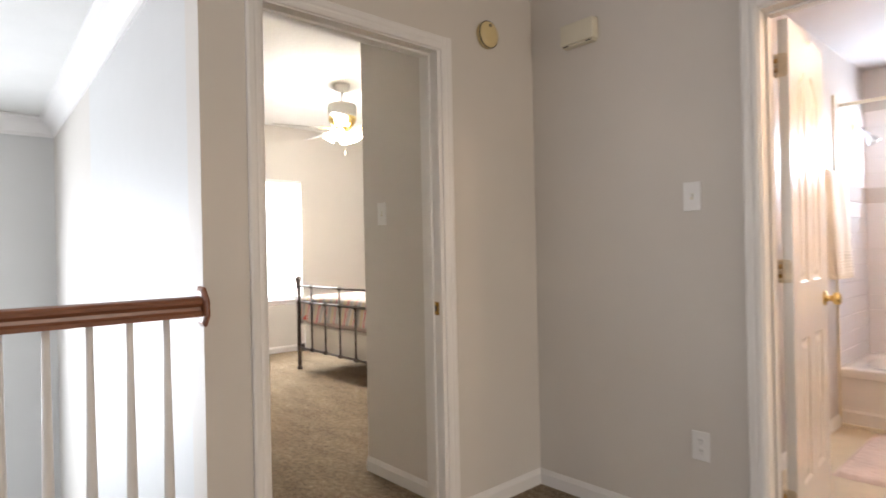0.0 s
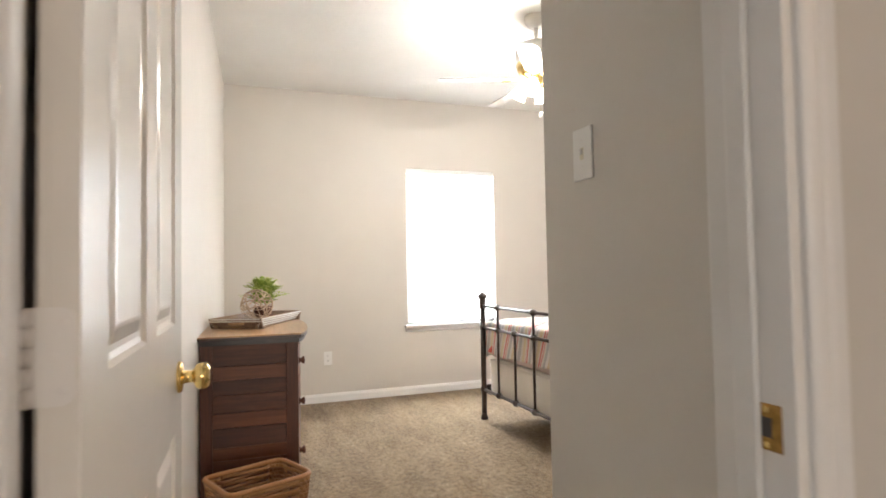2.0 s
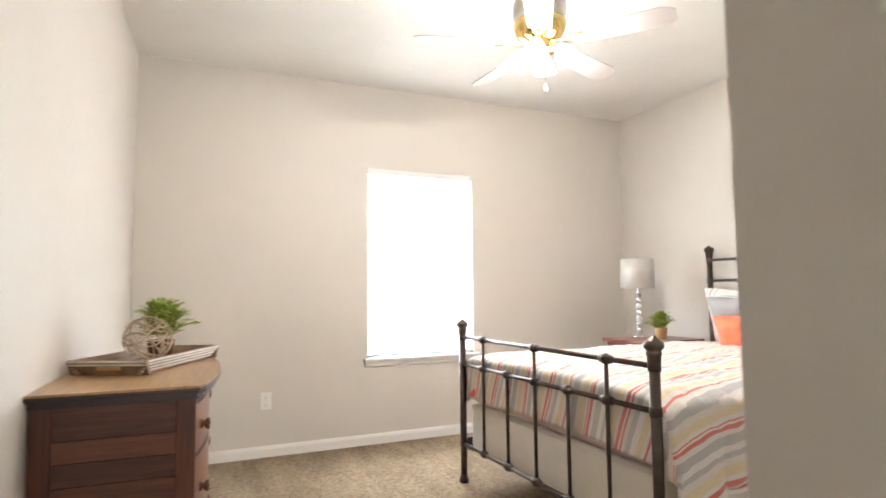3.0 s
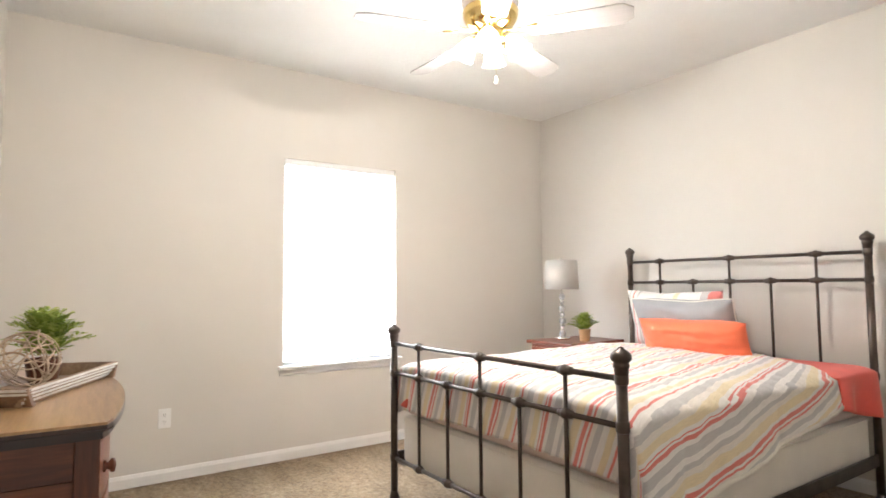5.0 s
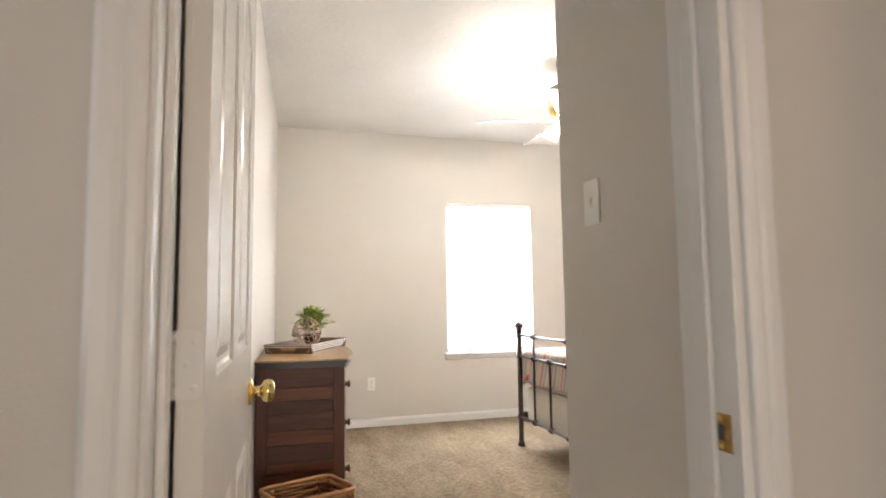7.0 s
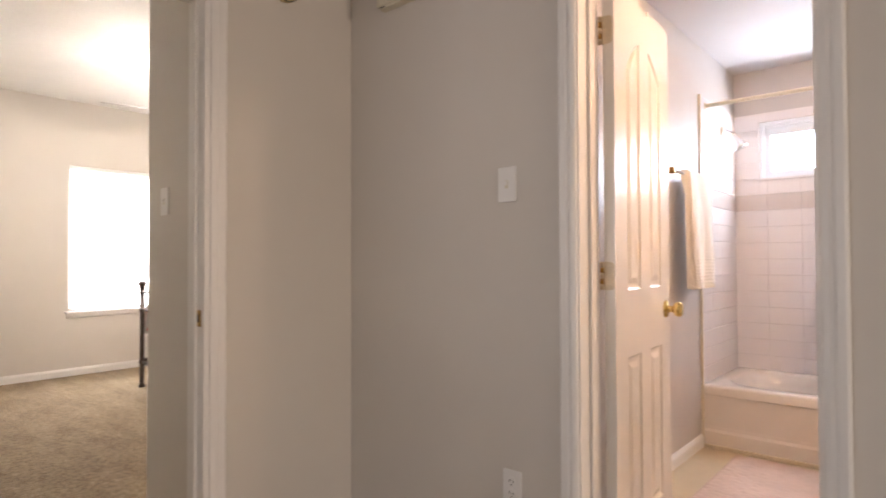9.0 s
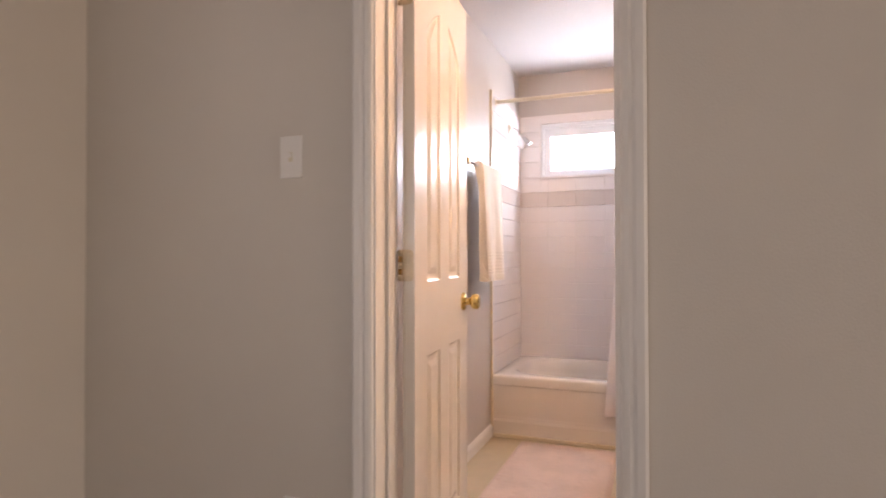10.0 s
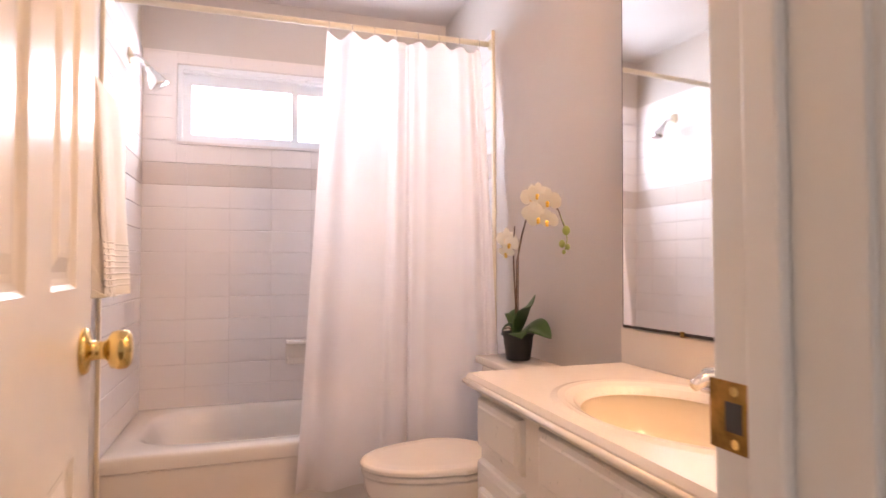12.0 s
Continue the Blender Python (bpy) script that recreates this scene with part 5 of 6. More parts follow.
# curtain rod and curtain
rod = thing("curtain_rod", "cream enamel shower curtain rod between the tiled walls", "curtain rod")
RX, RZ = 4.362, 2.066
part("bar", tube(bmesh.new(), [(RX, YSB + 0.002, RZ), (RX, YN - 0.002, RZ)], 0.0125, 16), M_ROD, rod, "", True)
for y, s in ((YSB + 0.001, -90), (YN - 0.001, 90)):
    part("flange", lathe(bmesh.new(), [(0.030, 0), (0.030, 0.004), (0.018, 0.016), (0.0125, 0.018)], 20, pose(RX, y, RZ, s, 0, 0)), M_ROD, rod, "", True)
curtain = thing("shower_curtain", "white fabric shower curtain drawn to one side", "shower curtain")


def curtain_at(u, v):
    top_l, top_r, bot_l, bot_r = 0.215, -0.47, 0.338, -0.49
    y = (top_l + (top_r - top_l) * u) * (1 - v) + (bot_l + (bot_r - bot_l) * u) * v
    ph = 2 * math.pi * (u * 5.2 + 0.34 * math.sin(u * 13) + 0.9 * (1 - u) ** 3)
    deep = 1.35 - 0.75 * min(1.0, u * 1.25)               # tight pleats at the drawn end, slack cloth towards the wall
    amp = 0.024 * (0.75 + 0.25 * v) * deep * (0.7 + 0.3 * math.sin(u * 19))
    x = 4.350 - 0.150 * min(1.0, v * 1.15) ** 0.8 + amp * math.sin(ph) + 0.006 * math.sin(ph * 2.3 + 3 * v) * (1 - 0.5 * v) + 0.004 * noise.noise(Vector((u * 9, v * 5, 2.0)))
    sag = 0.024 * (1 - v) ** 6 * (0.5 - 0.5 * math.cos(2 * math.pi * u * 7))
    return (x, y + 0.012 * math.cos(ph) * (0.4 + 0.6 * v) * deep, 2.034 - sag - v * (1.834 + 0.008 * math.sin(u * 17)))


thicken(part("cloth", sheet(220, 48, curtain_at), M_CURT, curtain, "", True), 0.0012)
part("hem", sheet(220, 2, lambda u, v: tuple(Vector(curtain_at(u, 0.975 + 0.025 * v)) + Vector((-0.0022, 0, 0)))), M_CURT, curtain, "", True)
for k in range(8):
    u = (k + 0.02) / 7 * 0.98 + 0.005
    y = 0.215 + (-0.47 - 0.215) * u
    bm = tube(bmesh.new(), [(RX + 0.019 * math.cos(2 * math.pi * j / 16), y, RZ - 0.012 + 0.028 * math.sin(2 * math.pi * j / 16)) for j in range(16)], 0.0018, 6, True)
    part("ring", bm, M_CHROME, curtain, "thin metal curtain ring", True)

# shower arm and head on the north wall
shower = thing("wall_shower", "chrome shower with a short arm over the tub", "shower")
SX, SZ = 4.70, 1.965
part("escutcheon", lathe(bmesh.new(), [(0.036, 0), (0.034, 0.006), (0.018, 0.012), (0.012, 0.013)], 24, pose(SX, YN - 0.010, SZ, 90, 0, 0)), M_ROD, shower, "cream escutcheon", True)
part("arm", tube(bmesh.new(), [(SX, YN - 0.005, SZ), (SX, YN - 0.035, SZ), (SX, YN - 0.065, SZ - 0.018), (SX, YN - 0.085, SZ - 0.045)], 0.0105, 12), M_CHROME, shower, "", True)
part("head", lathe(bmesh.new(), [(0.012, 0.0), (0.018, 0.010), (0.016, 0.022), (0.030, 0.050), (0.040, 0.085), (0.040, 0.095), (0, 0.096)], 24, pose(SX, YN - 0.083, SZ - 0.042, 150, 0, 0)), M_CHROME, shower, "", True)

soap = thing("soap_dish", "white ceramic soap dish set in the tile", "soap dish", at=pose(XF - 0.008, 0.272, 0.615, 0, 0, 90))
part("body", boxes((-0.075, 0.0, -0.06, 0.075, 0.010, 0.062), bevel=0.004), M_CHINA, soap)
part("ledge", boxes((-0.070, 0.008, -0.055, 0.070, 0.075, -0.035), (-0.070, 0.066, -0.045, 0.070, 0.075, -0.020), bevel=0.004), M_CHINA, soap)
part("grab_bar", boxes((-0.075, 0.008, 0.038, 0.075, 0.055, 0.058), bevel=0.006), M_CHINA, soap)

# towel on a bar
bar = thing("towel_bar", "brass towel bar on the bathroom wall", "towel bar")
part("bar", tube(bmesh.new(), [(3.60, YN - 0.075, 1.575), (4.20, YN - 0.075, 1.575)], 0.008, 12), M_CHROME, bar, "", True)
for x in (3.60, 4.20):
    part("bracket", boxes((x - 0.014, YN - 0.088, 1.558, x + 0.014, YN - 0.001, 1.592), bevel=0.006), M_OLDBRASS, bar)
towel = thing("hand_towel", "ivory ribbed hand towel hanging over the bar", "towel")


def towel_at(u, v):
    """A thick folded towel: v runs up the front, over the bar, down the back and under to the front again."""
    x = 3.77 + 0.37 * u + 0.006 * math.sin(9 * v)
    fold = 0.012 * math.sin(2 * math.pi * (1.75 * u + 0.1 * v))
    s = 4 * v
    if s < 1:
        return (x, YN - 0.104 - fold * (1.2 - s) - 0.028 * (1 - s), 0.965 + 0.62 * s)
    if s < 2:
        a = math.pi * (s - 1)
        return (x, YN - 0.077 - 0.023 * math.cos(a) - fold * 0.2 * (2 - s), 1.585 + 0.016 * math.sin(a))
    if s < 3:
        return (x, YN - 0.054 - 0.030 * min(1, (s - 2) * 5), 1.585 - 0.62 * (s - 2))
    return (x, YN - 0.084 + (-0.048 - fold * 1.2) * (s - 3), 0.965 - 0.004 * math.sin(math.pi * (s - 3)))


bm = sheet(40, 80, towel_at)
bmesh.ops.remove_doubles(bm, verts=bm.verts, dist=0.0004)
bmesh.ops.holes_fill(bm, edges=[e for e in bm.edges if e.is_boundary], sides=0)
towel_cloth = part("cloth", bm, M_TOWEL, towel, "", True)
for poly in towel_cloth.data.polygons:
    poly.use_smooth = len(poly.vertices) < 5
bm = bmesh.new()
for k in range(8):
    z = 0.995 + 0.018 * k
    tube(bm, [Vector(towel_at(j / 20, (z - 0.965) / 2.48)) + Vector((0, -0.0005, 0)) for j in range(21)], 0.0036, 6)
part("rib_band", bm, M_TOWEL, towel, "raised ribbed band")

# bath mat
mat_ = thing("bath_mat", "blush pink tufted bath mat beside the tub", "bath mat")


def mat_at(u, v):
    e = min(u, 1 - u, v, 1 - v)
    return (3.30 + 0.90 * u, 0.27 + 0.56 * v, 0.002 + 0.018 * min(1, e / 0.03) + 0.004 * noise.noise(Vector((u * 40, v * 26, 1))) * (e > 0.02))


part("tufted_pad", sheet(90, 60, mat_at), M_MAT, mat_, "", True)

# toilet
TCX = 3.86
toilet = thing("toilet", "white china toilet with closed lid", "toilet", at=pose(TCX, YSB - 0.005, 0.0) @ Matrix.Diagonal((1, 1, 0.935, 1)))


def oval(y, w, front, back, n=40):
    """An egg outline about local y: front towards +y."""
    return [(w * math.cos(2 * math.pi * k / n) * (0.94 if math.sin(2 * math.pi * k / n) > 0 else 1.0), y + (front if math.sin(2 * math.pi * k / n) > 0 else back) * math.sin(2 * math.pi * k / n)) for k in range(n)]


bm = bmesh.new()
sects = ((0.0, 0.36, 0.115, 0.20, 0.20), (0.03, 0.36, 0.11, 0.195, 0.20), (0.13, 0.37, 0.10, 0.165, 0.19), (0.19, 0.38, 0.108, 0.18, 0.19), (0.24, 0.395, 0.138, 0.218, 0.195), (0.29, 0.41, 0.166, 0.252, 0.20), (0.33, 0.417, 0.176, 0.265, 0.205), (0.375, 0.42, 0.178, 0.268, 0.205), (0.385, 0.42, 0.176, 0.265, 0.205))
rings = [[bm.verts.new((x, y, z)) for x, y in oval(cy, w, f, b)] for z, cy, w, f, b in sects]
for a, b in zip(rings, rings[1:]):
    for k in range(40):
        bm.faces.new((a[k], a[(k + 1) % 40], b[(k + 1) % 40], b[k]))
bm.faces.new(rings[0])
bm.faces.new(rings[-1])
part("bowl", bm, M_CHINA, toilet, "", True)


def lid_slab(z0, z1, grow):
    bm = bmesh.new()
    rs = [[bm.verts.new((x, y, z)) for x, y in oval(0.42, 0.180 + g, 0.272 + g, 0.19 + g)] for z, g in ((z0, grow - 0.006), (z0 + 0.003, grow), (z1 - 0.009, grow), (z1 - 0.003, grow - 0.004), (z1, grow - 0.012), (z1 + 0.002, grow - 0.05))]
    for a, b in zip(rs, rs[1:]):
        for k in range(40):
            bm.faces.new((a[k], a[(k + 1) % 40], b[(k + 1) % 40], b[k]))
    bm.faces.new(rs[0])
    bm.faces.new(rs[-1])
    return bm


part("seat", lid_slab(0.388, 0.408, 0.003), M_CHINA, toilet, "", False)
part("lid", lid_slab(0.411, 0.434, 0.006), M_CHINA, toilet, "", False)
part("lid_hinge", boxes((-0.085, 0.205, 0.388, -0.045, 0.235, 0.42), (0.045, 0.205, 0.388, 0.085, 0.235, 0.42), bevel=0.004), M_CHINA, toilet)
part("tank", block(bmesh.new(), -0.215, 0.012, 0.37, 0.215, 0.185, 0.713, 0.022, 3), M_CHINA, toilet, "", True)
part("tank_lid", block(bmesh.new(), -0.228, 0.005, 0.715, 0.228, 0.205, 0.747, 0.010, 3), M_CHINA, toilet, "", True)
part("neck", block(bmesh.new(), -0.10, 0.02, 0.20, 0.10, 0.25, 0.372, 0.02, 2), M_CHINA, toilet, "", True)
part("flush_lever", tube(bmesh.new(), [(0.17, 0.184, 0.670), (0.17, 0.205, 0.670), (0.20, 0.222, 0.664), (0.235, 0.224, 0.656)], 0.006, 8), M_CHROME, toilet, "chrome flush lever", True)

# orchid on the tank
OX, OY, OZ = 3.885, -0.425, 0.706
orchid = thing("orchid", "white moth orchid in a black plastic pot on the tank", "orchid", at=pose(OX, OY, OZ))
part("pot", lathe(bmesh.new(), [(0.042, 0), (0.044, 0.003), (0.056, 0.088), (0.060, 0.089), (0.061, 0.100), (0.055, 0.100), (0.051, 0.082), (0, 0.082)], 28), M_POT, orchid, "black plastic pot", True)
part("bark", lathe(bmesh.new(), [(0.052, 0.084), (0.03, 0.090), (0, 0.092)], 20), M_SOIL, orchid, "", True)


def broad_leaf(angle, length, width, rise, droop, twist=0.0):
    """A fleshy oval leaf with a folded midrib, leaving the pot at an angle."""
    def at(u, v):
        d = length * u
        w = width * max(0.0, math.sin(math.pi * (0.07 + 0.93 * u ** 0.85))) ** 0.7 * (v - 0.5)
        h = rise * math.sin(math.pi * 0.5 * min(1, u * 1.3)) - droop * u * u + 0.32 * abs(w) + twist * w
        c, s = math.cos(angle), math.sin(angle)
        return (c * d - s * w, s * d + c * w, 0.088 + h)
    return sheet(18, 8, at)


for a, ln, w, rise, droop, tw in ((195, 0.175, 0.085, 0.050, 0.045, 0.5), (186, 0.095, 0.085, 0.115, 0.0, 0.8), (160, 0.14, 0.080, 0.025, 0.02, 0.4), (15, 0.070, 0.060, 0.085, 0.015, -0.3), (75, 0.06, 0.060, 0.05, 0.03, 0.2)):
    thicken(part("leaf", broad_leaf(radians(a), ln, w, rise, droop, tw), M_LEAF, orchid, "dark green fleshy leaf", True), 0.003)
part("aerial_root", tube(bmesh.new(), [(0.03, 0.0, 0.095), (0.08, 0.0, 0.108), (0.125, 0.004, 0.100), (0.14, 0.004, 0.075)], 0.0035, 6), M_STEM, orchid, "", True)
stem1 = [(0.008, 0, 0.09), (0.012, 0, 0.22), (0.005, 0, 0.36), (-0.04, 0.0, 0.46), (-0.11, 0.01, 0.53), (-0.20, 0.02, 0.565), (-0.29, 0.03, 0.56), (-0.36, 0.03, 0.515), (-0.395, 0.03, 0.46)]
stem2 = [(-0.006, 0.01, 0.09), (0.0, 0.01, 0.22), (0.012, 0.01, 0.34), (0.010, 0.012, 0.43), (-0.01, 0.015, 0.49)]
for pts in (stem1, stem2):
    part("stem", tube(bmesh.new(), pts, [0.0036 - 0.0018 * k / len(pts) for k in range(len(pts))], 8), M_STEM, orchid, "", True)
part("support_stake", tube(bmesh.new(), [(0.014, -0.006, 0.085), (0.002, -0.006, 0.44)], 0.0020, 6), M_STEM, orchid, "thin brown support stake")


def bloom(place, yaw, tilt, size):
    """One moth orchid flower: two broad petals, three sepals, and a yellow lip."""
    m = pose(*place, 0, 0, yaw) @ pose(0, 0, 0, tilt, 0, 0)
    size *= 0.88
    bm = bmesh.new()
    for ang, ln, wd in ((0, 0.95, 1.15), (180, 0.95, 1.15), (90, 0.95, 0.62), (215, 0.85, 0.6), (325, 0.85, 0.6)):
        a = radians(ang)
        c, s = math.cos(a), math.sin(a)
        rows = []
        for i in range(7):
            u = i / 6
            w = wd * size * 0.5 * max(0.0, math.sin(math.pi * (0.08 + 0.92 * u))) ** 0.55
            row = []
            for j in range(5):
                q = (j / 4 - 0.5) * 2 * w
                d = ln * size * u
                row.append(bm.verts.new(m @ Vector((c * d - s * q, -0.10 * size * u * u - 0.18 * abs(q) * u + (0.002 if ang in (0, 180) else -0.001), s * d + c * q))))
            rows.append(row)
        for r0, r1 in zip(rows, rows[1:]):
            for j in range(4):
                bm.faces.new((r0[j], r0[j + 1], r1[j + 1], r1[j]))
    f = part("flower", bm, M_PETAL, orchid, "white orchid flower", True)
    bm = ball(bmesh.new(), (0, 0.010, -0.004), 0.006, 10, (1, 1.2, 1.1))
    ball(bm, (0, 0.013, -0.011), 0.0045, 8, (1.4, 1, 1.4))
    bmesh.ops.transform(bm, matrix=m, verts=bm.verts)
    part("lip", bm, M_LIP, f, "yellow orchid lip", True)


for p, yw, tl, sz in (((-0.21, 0.045, 0.575), 55, -8, 0.050), ((-0.275, 0.055, 0.575), 40, -12, 0.048), ((-0.345, 0.055, 0.545), 30, -18, 0.052), ((-0.315, 0.075, 0.495), 50, -20, 0.054), ((-0.265, 0.07, 0.515), 60, -14, 0.046), ((-0.35, 0.06, 0.485), 25, -25, 0.044),
                      ((-0.165, 0.03, 0.525), 80, 0, 0.036), ((0.02, 0.035, 0.445), 50, -15, 0.050), ((-0.03, 0.04, 0.425), 20, -10, 0.046), ((0.0, 0.045, 0.395), 40, -40, 0.040)):
    bloom(p, yw, tl, sz)
part("bud_stem", tube(bmesh.new(), [(-0.37, 0.03, 0.50), (-0.405, 0.03, 0.455), (-0.41, 0.03, 0.42), (-0.395, 0.03, 0.385)], 0.0016, 6), M_BUD, orchid, "", True)
for p, r in (((-0.405, 0.03, 0.45), 0.012), ((-0.38, 0.03, 0.41), 0.010), ((-0.412, 0.03, 0.40), 0.008), ((-0.39, 0.03, 0.385), 0.006)):
    part("bud", ball(bmesh.new(), p, r, 12, (1, 1, 1.25)), M_BUD, orchid, "green orchid bud", True)

# vanity
VX0, VX1, VY, VZ = XBI + 0.002, 3.355, -0.045, 0.771
van = thing("vanity_cabinet", "white painted vanity cabinet with raised drawer fronts", "vanity")
part("body", boxes((VX0, YSB + 0.002, 0.09, VX1 - 0.01, VY - 0.018, VZ - 0.145), (VX0, YSB + 0.002, VZ - 0.145, VX0 + 0.02, VY - 0.018, VZ - 0.034), (VX1 - 0.03, YSB + 0.002, VZ - 0.145, VX1 - 0.01, VY - 0.018, VZ - 0.034), (VX0 + 0.02, VY - 0.036, VZ - 0.145, VX1 - 0.03, VY - 0.018, VZ - 0.034)), M_CAB, van)
part("toe_kick", boxes((VX0, YSB + 0.002, 0.001, VX1 - 0.012, VY - 0.08, 0.09)), M_CAB, van)


def raised(name, x0, x1, z0, z1, label, out=0.0, parent=van):
    bm = bmesh.new()
    rs = []
    for inset, d in ((0.0, 0.0), (0.0, 0.013), (0.004, 0.0175), (0.016, 0.019), (0.020, 0.022)):
        rs.append([bm.verts.new((x, VY - 0.018 + out + d, z)) for x, z in ((x0 + inset, z0 + inset), (x1 - inset, z0 + inset), (x1 - inset, z1 - inset), (x0 + inset, z1 - inset))])
    for a, b in zip(rs, rs[1:]):
        for k in range(4):
            bm.faces.new((a[k], a[(k + 1) % 4], b[(k + 1) % 4], b[k]))
    bm.faces.new(rs[-1])
    bm.faces.new(rs[0])
    return part(name, bm, M_CAB, parent, label)


raised("drawer", 3.088, 3.332, 0.592, 0.712, "white raised-edge drawer front")
raised("false_drawer", 2.62, 3.00, 0.598, 0.722, "white raised-edge false drawer front")
leaf = raised("door", 3.088, 3.332, 0.12, 0.556, "white raised-panel cabinet door")
raised("door_panel", 3.088 + 0.052, 3.332 - 0.052, 0.172, 0.504, "white raised centre panel", 0.0205, leaf)
leaf = raised("door", 2.815, 3.00, 0.12, 0.556, "white raised-panel cabinet door")
raised("door_panel", 2.815 + 0.052, 3.00 - 0.052, 0.172, 0.504, "white raised centre panel", 0.0205, leaf)
leaf = raised("door", 2.62, 2.805, 0.12, 0.556, "white raised-panel cabinet door")
raised("door_panel", 2.62 + 0.052, 2.805 - 0.052, 0.172, 0.504, "white raised centre panel", 0.0205, leaf)

counter = thing("countertop", "cream cultured-marble vanity top with moulded oval sink", "countertop")
SC, SA, SB = (2.86, -0.275), 0.235, 0.165
bm = bmesh.new()
n = 64
outer = []
for k in range(n):
    a = 2 * math.pi * k / n
    c, s = math.cos(a), math.sin(a)
    t = min((VX1 + 0.018 - SC[0]) / c if c > 1e-6 else 9, (VX0 - SC[0]) / c if c < -1e-6 else 9, (VY + 0.015 - SC[1]) / s if s > 1e-6 else 9, (YSB + 0.003 - SC[1]) / s if s < -1e-6 else 9)
    outer.append((SC[0] + t * c, SC[1] + t * s))
for px, py in ((VX1 + 0.018, VY + 0.015), (VX0, VY + 0.015), (VX0, YSB + 0.003), (VX1 + 0.018, YSB + 0.003)):
    k = min(range(n), key=lambda i: (outer[i][0] - px) ** 2 + (outer[i][1] - py) ** 2)
    outer[k] = (px, py)
rings = [[bm.verts.new((x, y, VZ - 0.034)) for x, y in outer], [bm.verts.new((x - 0.0 * (x - SC[0]), y, VZ - 0.012)) for x, y in outer],
         [bm.verts.new((SC[0] + (x - SC[0]) * 0.985, SC[1] + (y - SC[1]) * 0.975, VZ)) for x, y in outer]]
for f, z in ((1.32, VZ + 0.0005), (1.24, VZ + 0.004), (1.16, VZ + 0.003), (1.06, VZ - 0.004), (0.98, VZ - 0.02)):
    rings.append([bm.verts.new((SC[0] + SA * f * math.cos(2 * math.pi * k / n), SC[1] + SB * f * math.sin(2 * math.pi * k / n), z)) for k in range(n)])
for a, b in zip(rings, rings[1:]):
    for k in range(n):
        bm.faces.new((a[k], a[(k + 1) % n], b[(k + 1) % n], b[k]))
part("deck", bm, M_COUNTER, counter)
bm = bmesh.new()
rings = [[bm.verts.new((SC[0] + SA * f * math.cos(2 * math.pi * k / 48), SC[1] + SB * f * math.sin(2 * math.pi * k / 48), VZ + z)) for k in range(48)] for f, z in ((1.0, -0.016), (0.96, -0.04), (0.86, -0.085), (0.66, -0.115), (0.35, -0.128), (0.08, -0.132))]
for a, b in zip(rings, rings[1:]):
    for k in range(48):
        bm.faces.new((a[k], a[(k + 1) % 48], b[(k + 1) % 48], b[k]))
bm.faces.new(rings[-1])
part("sink_bowl", bm, M_BOWL, counter, "cream oval sink bowl", True)
part("backsplash", block(bmesh.new(), VX0, YSB + 0.002, VZ - 0.002, 3.375, YSB + 0.022, 0.872, 0.004), M_COUNTER, counter)
part("front_bead", tube(bmesh.new(), [(VX0, VY + 0.018, VZ - 0.022), (VX1 + 0.02, VY + 0.018, VZ - 0.022), (VX1 + 0.02, YSB + 0.01, VZ - 0.022)], 0.0075, 8), M_COUNTER, counter, "", True)
part("drain", lathe(bmesh.new(), [(0.020, 0), (0.018, 0.003), (0, 0.002)], 18, pose(SC[0], SC[1], VZ - 0.131)), M_CHROME, counter, "chrome drain", True)

tap = thing("faucet", "chrome centre-set faucet with clear knobs", "faucet", at=pose(2.89, -0.450, VZ))
part("base", block(bmesh.new(), -0.085, -0.025, 0.0, 0.085, 0.025, 0.016, 0.007, 3), M_CHROME, tap, "", True)
part("spout", tube(bmesh.new(), [(0, 0, 0.008), (0, 0.004, 0.032), (0, 0.032, 0.048), (0, 0.08, 0.050), (0, 0.112, 0.036)], [0.020, 0.018, 0.016, 0.014, 0.012], 14), M_CHROME, tap, "", True)
for x in (-0.066, 0.066):
    st_ = part("handle_stem", lathe(bmesh.new(), [(0.016, 0.012), (0.014, 0.022), (0.008, 0.026)], 16, pose(x, 0, 0)), M_CHROME, tap, "", True)
    part("knob", lathe(bmesh.new(), [(0.012, 0.026), (0.024, 0.032), (0.026, 0.046), (0.020, 0.053), (0, 0.055)], 10, pose(x, 0, 0)), M_CRYSTAL, tap, "clear faceted knob")

mirror = thing("mirror", "frameless wall mirror with corroded lower edge above the vanity", "mirror", at=pose(VX0 + 0.01, YSB + 0.0045, 0.884, 0.6, 0, 2.1))
MW = 0.985
part("glass", boxes((0, 0.0, 0, MW, 0.005, 1.096)), M_MIRROR, mirror)
part("edge", boxes((0, 0.0, -0.008, MW + 0.0035, 0.0045, -0.0005), (MW + 0.0005, 0.0, -0.0005, MW + 0.0035, 0.0045, 1.096)), M_MEDGE, mirror, "dark corroded edge")
for x in (0.21, 0.76):
    part("clip", boxes((x - 0.006, -0.012, -0.012, x + 0.006, 0.008, 0.003), bevel=0.002), M_OLDBRASS, mirror, "small brass mirror clip")

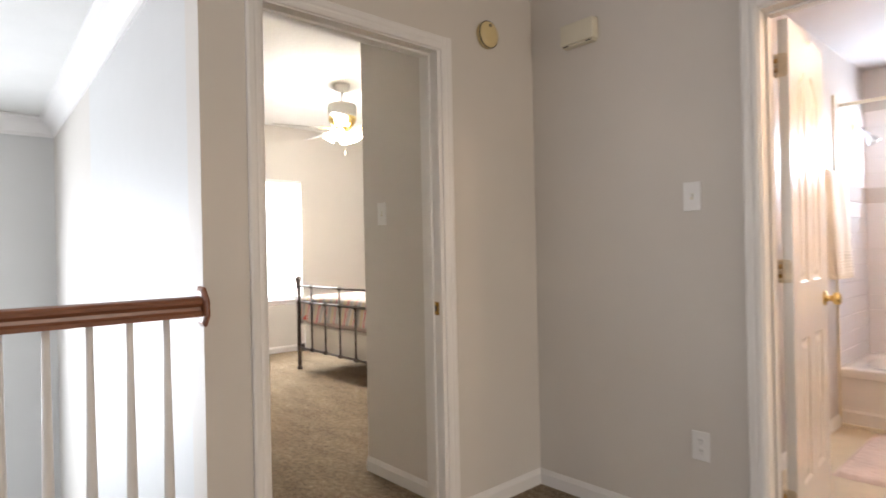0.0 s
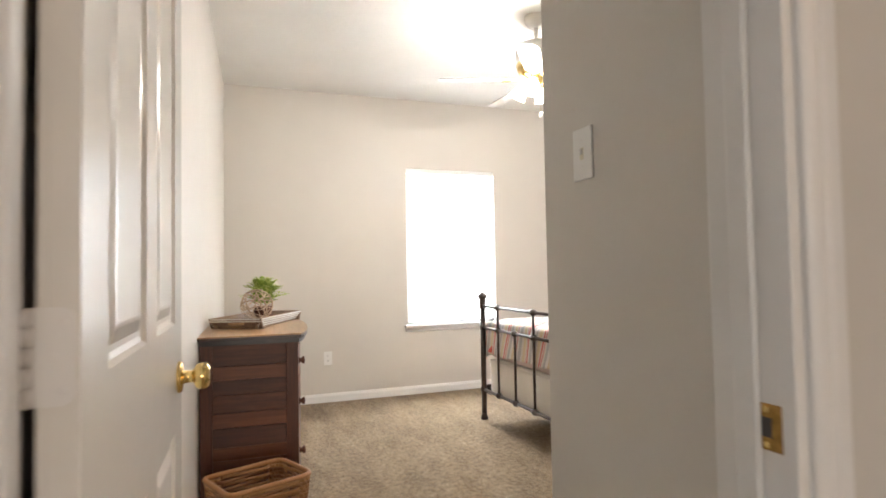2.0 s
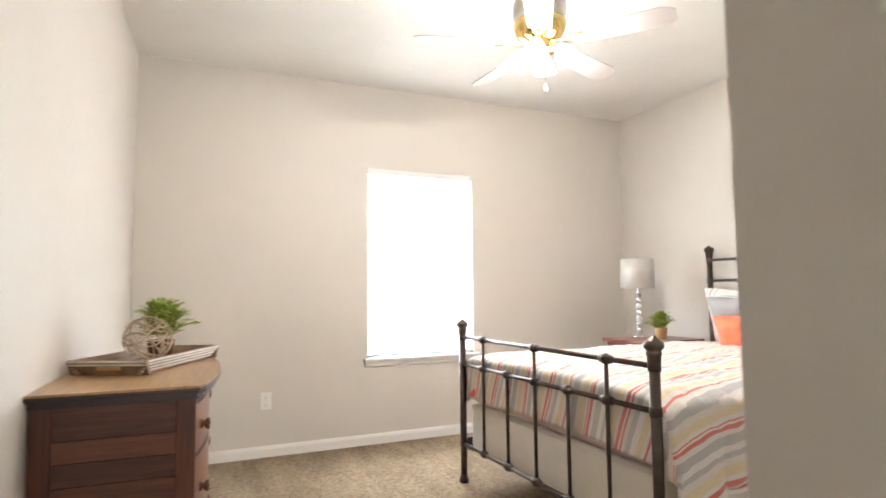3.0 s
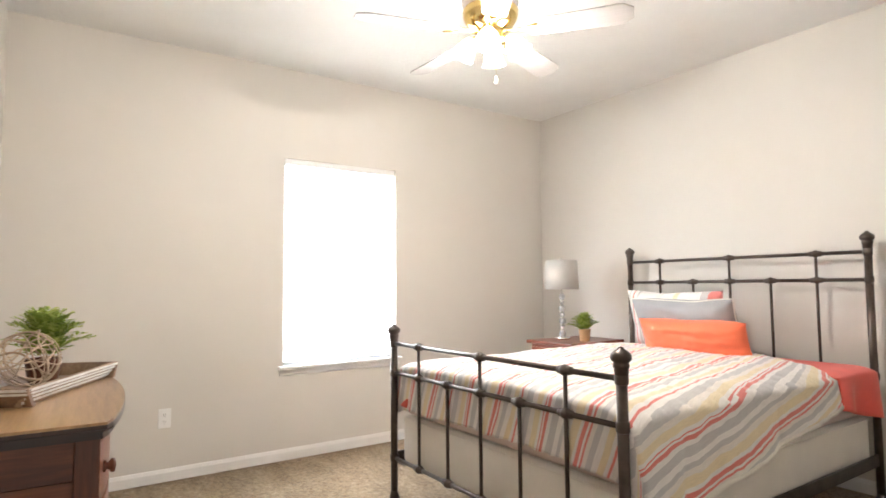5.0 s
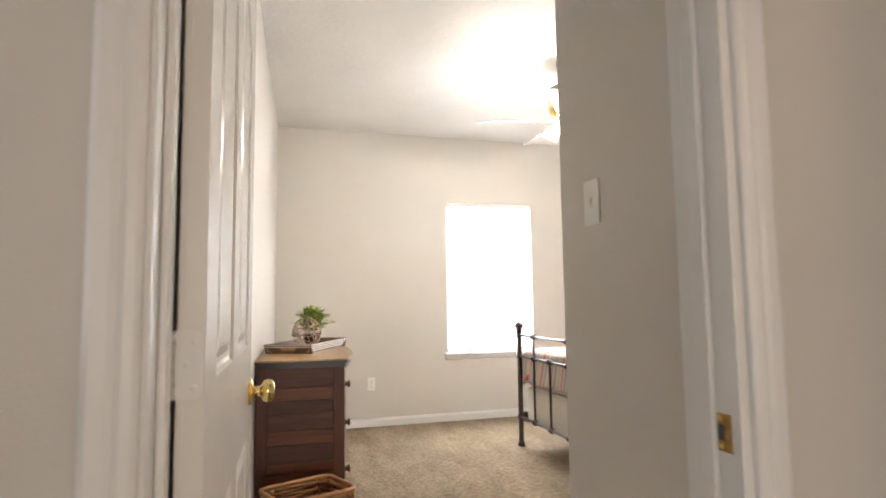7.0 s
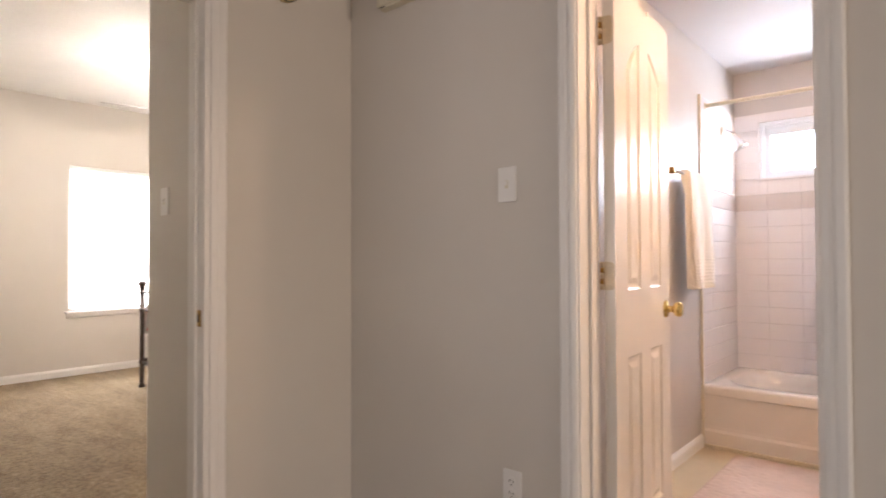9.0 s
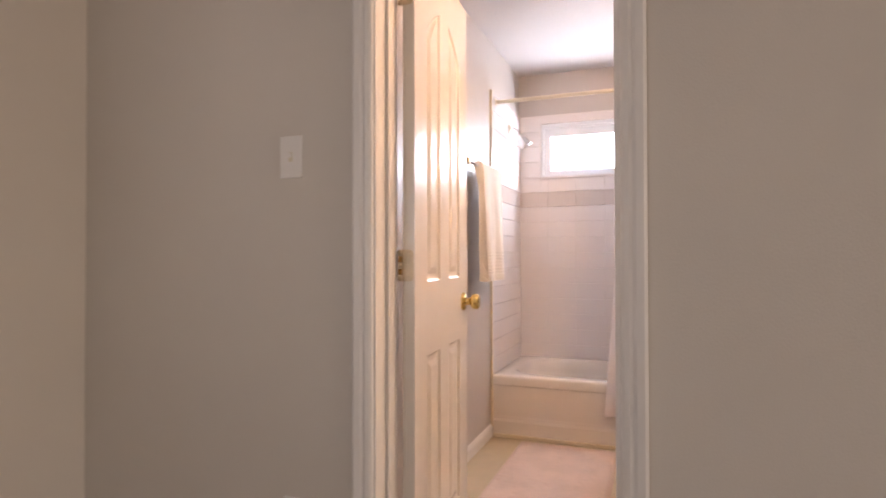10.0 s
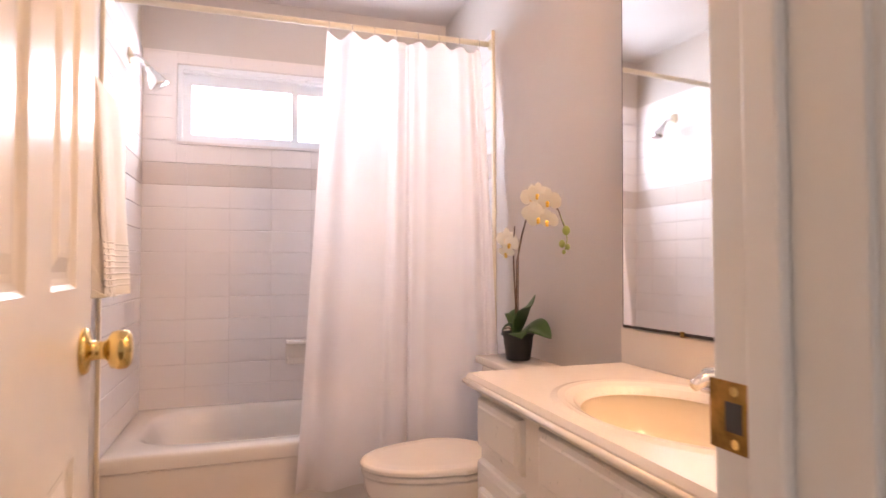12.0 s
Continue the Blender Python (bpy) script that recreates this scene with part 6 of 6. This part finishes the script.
# Lamp out of view, inferred from the room's warm light; its form is invented.
bar_l = thing("vanity_light", "out-of-view brass vanity light bar, three lit globes under an added hood", "vanity light", at=pose(2.84, YSB, 2.20))
part("back_plate", block(bmesh.new(), -0.33, 0.001, -0.05, 0.33, 0.03, 0.05, 0.006), M_BRASS, bar_l)
# Hood added out of view to keep the bulbs off the ceiling.
part("hood", boxes((-0.36, 0.001, 0.075, 0.36, 0.24, 0.085), (-0.36, 0.23, 0.03, 0.36, 0.24, 0.085)), M_CAB, bar_l, "white hood added to keep light off the ceiling")
for k in range(3):
    g = part("globe", ball(bmesh.new(), (-0.22 + 0.22 * k, 0.13, 0), 0.06, 20), M_VGLOBE, bar_l, "lit warm globe", True)
    g.visible_shadow = False
    part("socket", tube(bmesh.new(), [(-0.22 + 0.22 * k, 0.03, 0), (-0.22 + 0.22 * k, 0.075, 0)], 0.022, 16), M_BRASS, bar_l)

# ---- wall tiles round the tub: each one an object on a shared mesh ----
TH, TWD, TT, GAP = 0.1095, 0.2, 0.008, 0.0017


def tile_mesh(name, w, h, material):
    bm = bmesh.new()
    a = [bm.verts.new((x, 0, z)) for x, z in ((0, 0), (w, 0), (w, h), (0, h))]
    b = [bm.verts.new((x, -TT + 0.0016, z)) for x, z in ((0, 0), (w, 0), (w, h), (0, h))]
    i = 0.0022
    c = [bm.verts.new((x, -TT, z)) for x, z in ((i * 0.18, i), (w - i * 0.18, i), (w - i * 0.18, h - i), (i * 0.18, h - i))]
    for p, q in ((a, b), (b, c)):
        for k in range(4):
            bm.faces.new((p[k], p[(k + 1) % 4], q[(k + 1) % 4], q[k]))
    bm.faces.new(c)
    bmesh.ops.recalc_face_normals(bm, faces=bm.faces)
    me = bpy.data.meshes.new(name)
    bm.to_mesh(me)
    bm.free()
    me.materials.append(material)
    return me


MESHES = {}


def tile_wall(parent, m, length, z0, z1, hole=None):
    """Rows of tiles on a wall that faces local -y; length along local x; hole: (x0, x1, z0, z1) left free."""
    rows, z, k = [], z0, 0
    while z < z1 - 0.02:
        h = min(TH, z1 - z)
        rows.append((z, h))
        z += TH
    for z, h in rows:
        x = 0.0
        while x < length - 0.004:
            w = min(TWD, length - x)
            spans = [(x, w, z, h)]
            if hole and x < hole[1] and x + w > hole[0] and z < hole[3] and z + h > hole[2]:
                spans = []
                if x < hole[0]:
                    spans.append((x, hole[0] - x, z, h))
                if x + w > hole[1]:
                    spans.append((hole[1], x + w - hole[1], z, h))
                mx0, mx1 = max(x, hole[0]), min(x + w, hole[1])
                if z < hole[2]:
                    spans.append((mx0, mx1 - mx0, z, hole[2] - z))
                if z + h > hole[3]:
                    spans.append((mx0, mx1 - mx0, hole[3], z + h - hole[3]))
            for sx, sw, sz, sh in spans:
                if sw < 0.012 or sh < 0.012:
                    continue
                band = 1.45 < sz + sh / 2 < 1.565
                key = (round(sw, 3), round(sh, 3), band)
                if key not in MESHES:
                    MESHES[key] = tile_mesh("tile", sw - GAP * 0.2, sh - GAP, M_BAND if band else M_TILE)
                o = new("tile", MESHES[key])
                o.parent = parent
                o.matrix_basis = m @ pose(sx + GAP / 10, -0.001, sz + GAP / 2)
            x += TWD


Z0 = 1.452 - 10 * TH
for name, m, length, hole in (("wall_tile_east", pose(XF, YN - 0.009, 0, 0, 0, -90), YN - YSB - 0.018, (YN - 0.009 - V1, YN - 0.009 - V0, VZ0 - 0.012, VZ1)),
                              ("wall_tile_north", pose(4.275, YN, 0), XF - 4.275, None), ("wall_tile_south", pose(XF, YSB, 0, 0, 0, 180), XF - 4.345, None)):
    bed_ = new(name)
    tagged(bed_, "glossy white wall tile with one tan band", "wall tile", kind="structure")
    bed_.matrix_world = m
    if hole:
        rects = ((0, -0.003, 0.30, hole[0], 0, 2.118), (hole[1], -0.003, 0.30, length, 0, 2.118), (hole[0], -0.003, 0.30, hole[1], 0, hole[2]), (hole[0], -0.003, hole[3], hole[1], 0, 2.118))
    else:
        rects = ((0, -0.003, 0.30, length, 0, 2.118),)
    part("grout", boxes(*rects), M_GROUT, bed_, "pale tile grout")
    tile_wall(bed_, Matrix.Identity(4), length, Z0, 2.118, hole)
for name, x, y, s in (("tile_edge_trim", 4.272, YN, -1), ("tile_edge_trim", 4.342, YSB, 1)):
    structure(name, boxes((x - 0.016, min(y, y + s * 0.013), 0.0, x + 0.003, max(y, y + s * 0.013), 2.12), bevel=0.003), M_ROD, "cream edging strip beside the tile", "trim")
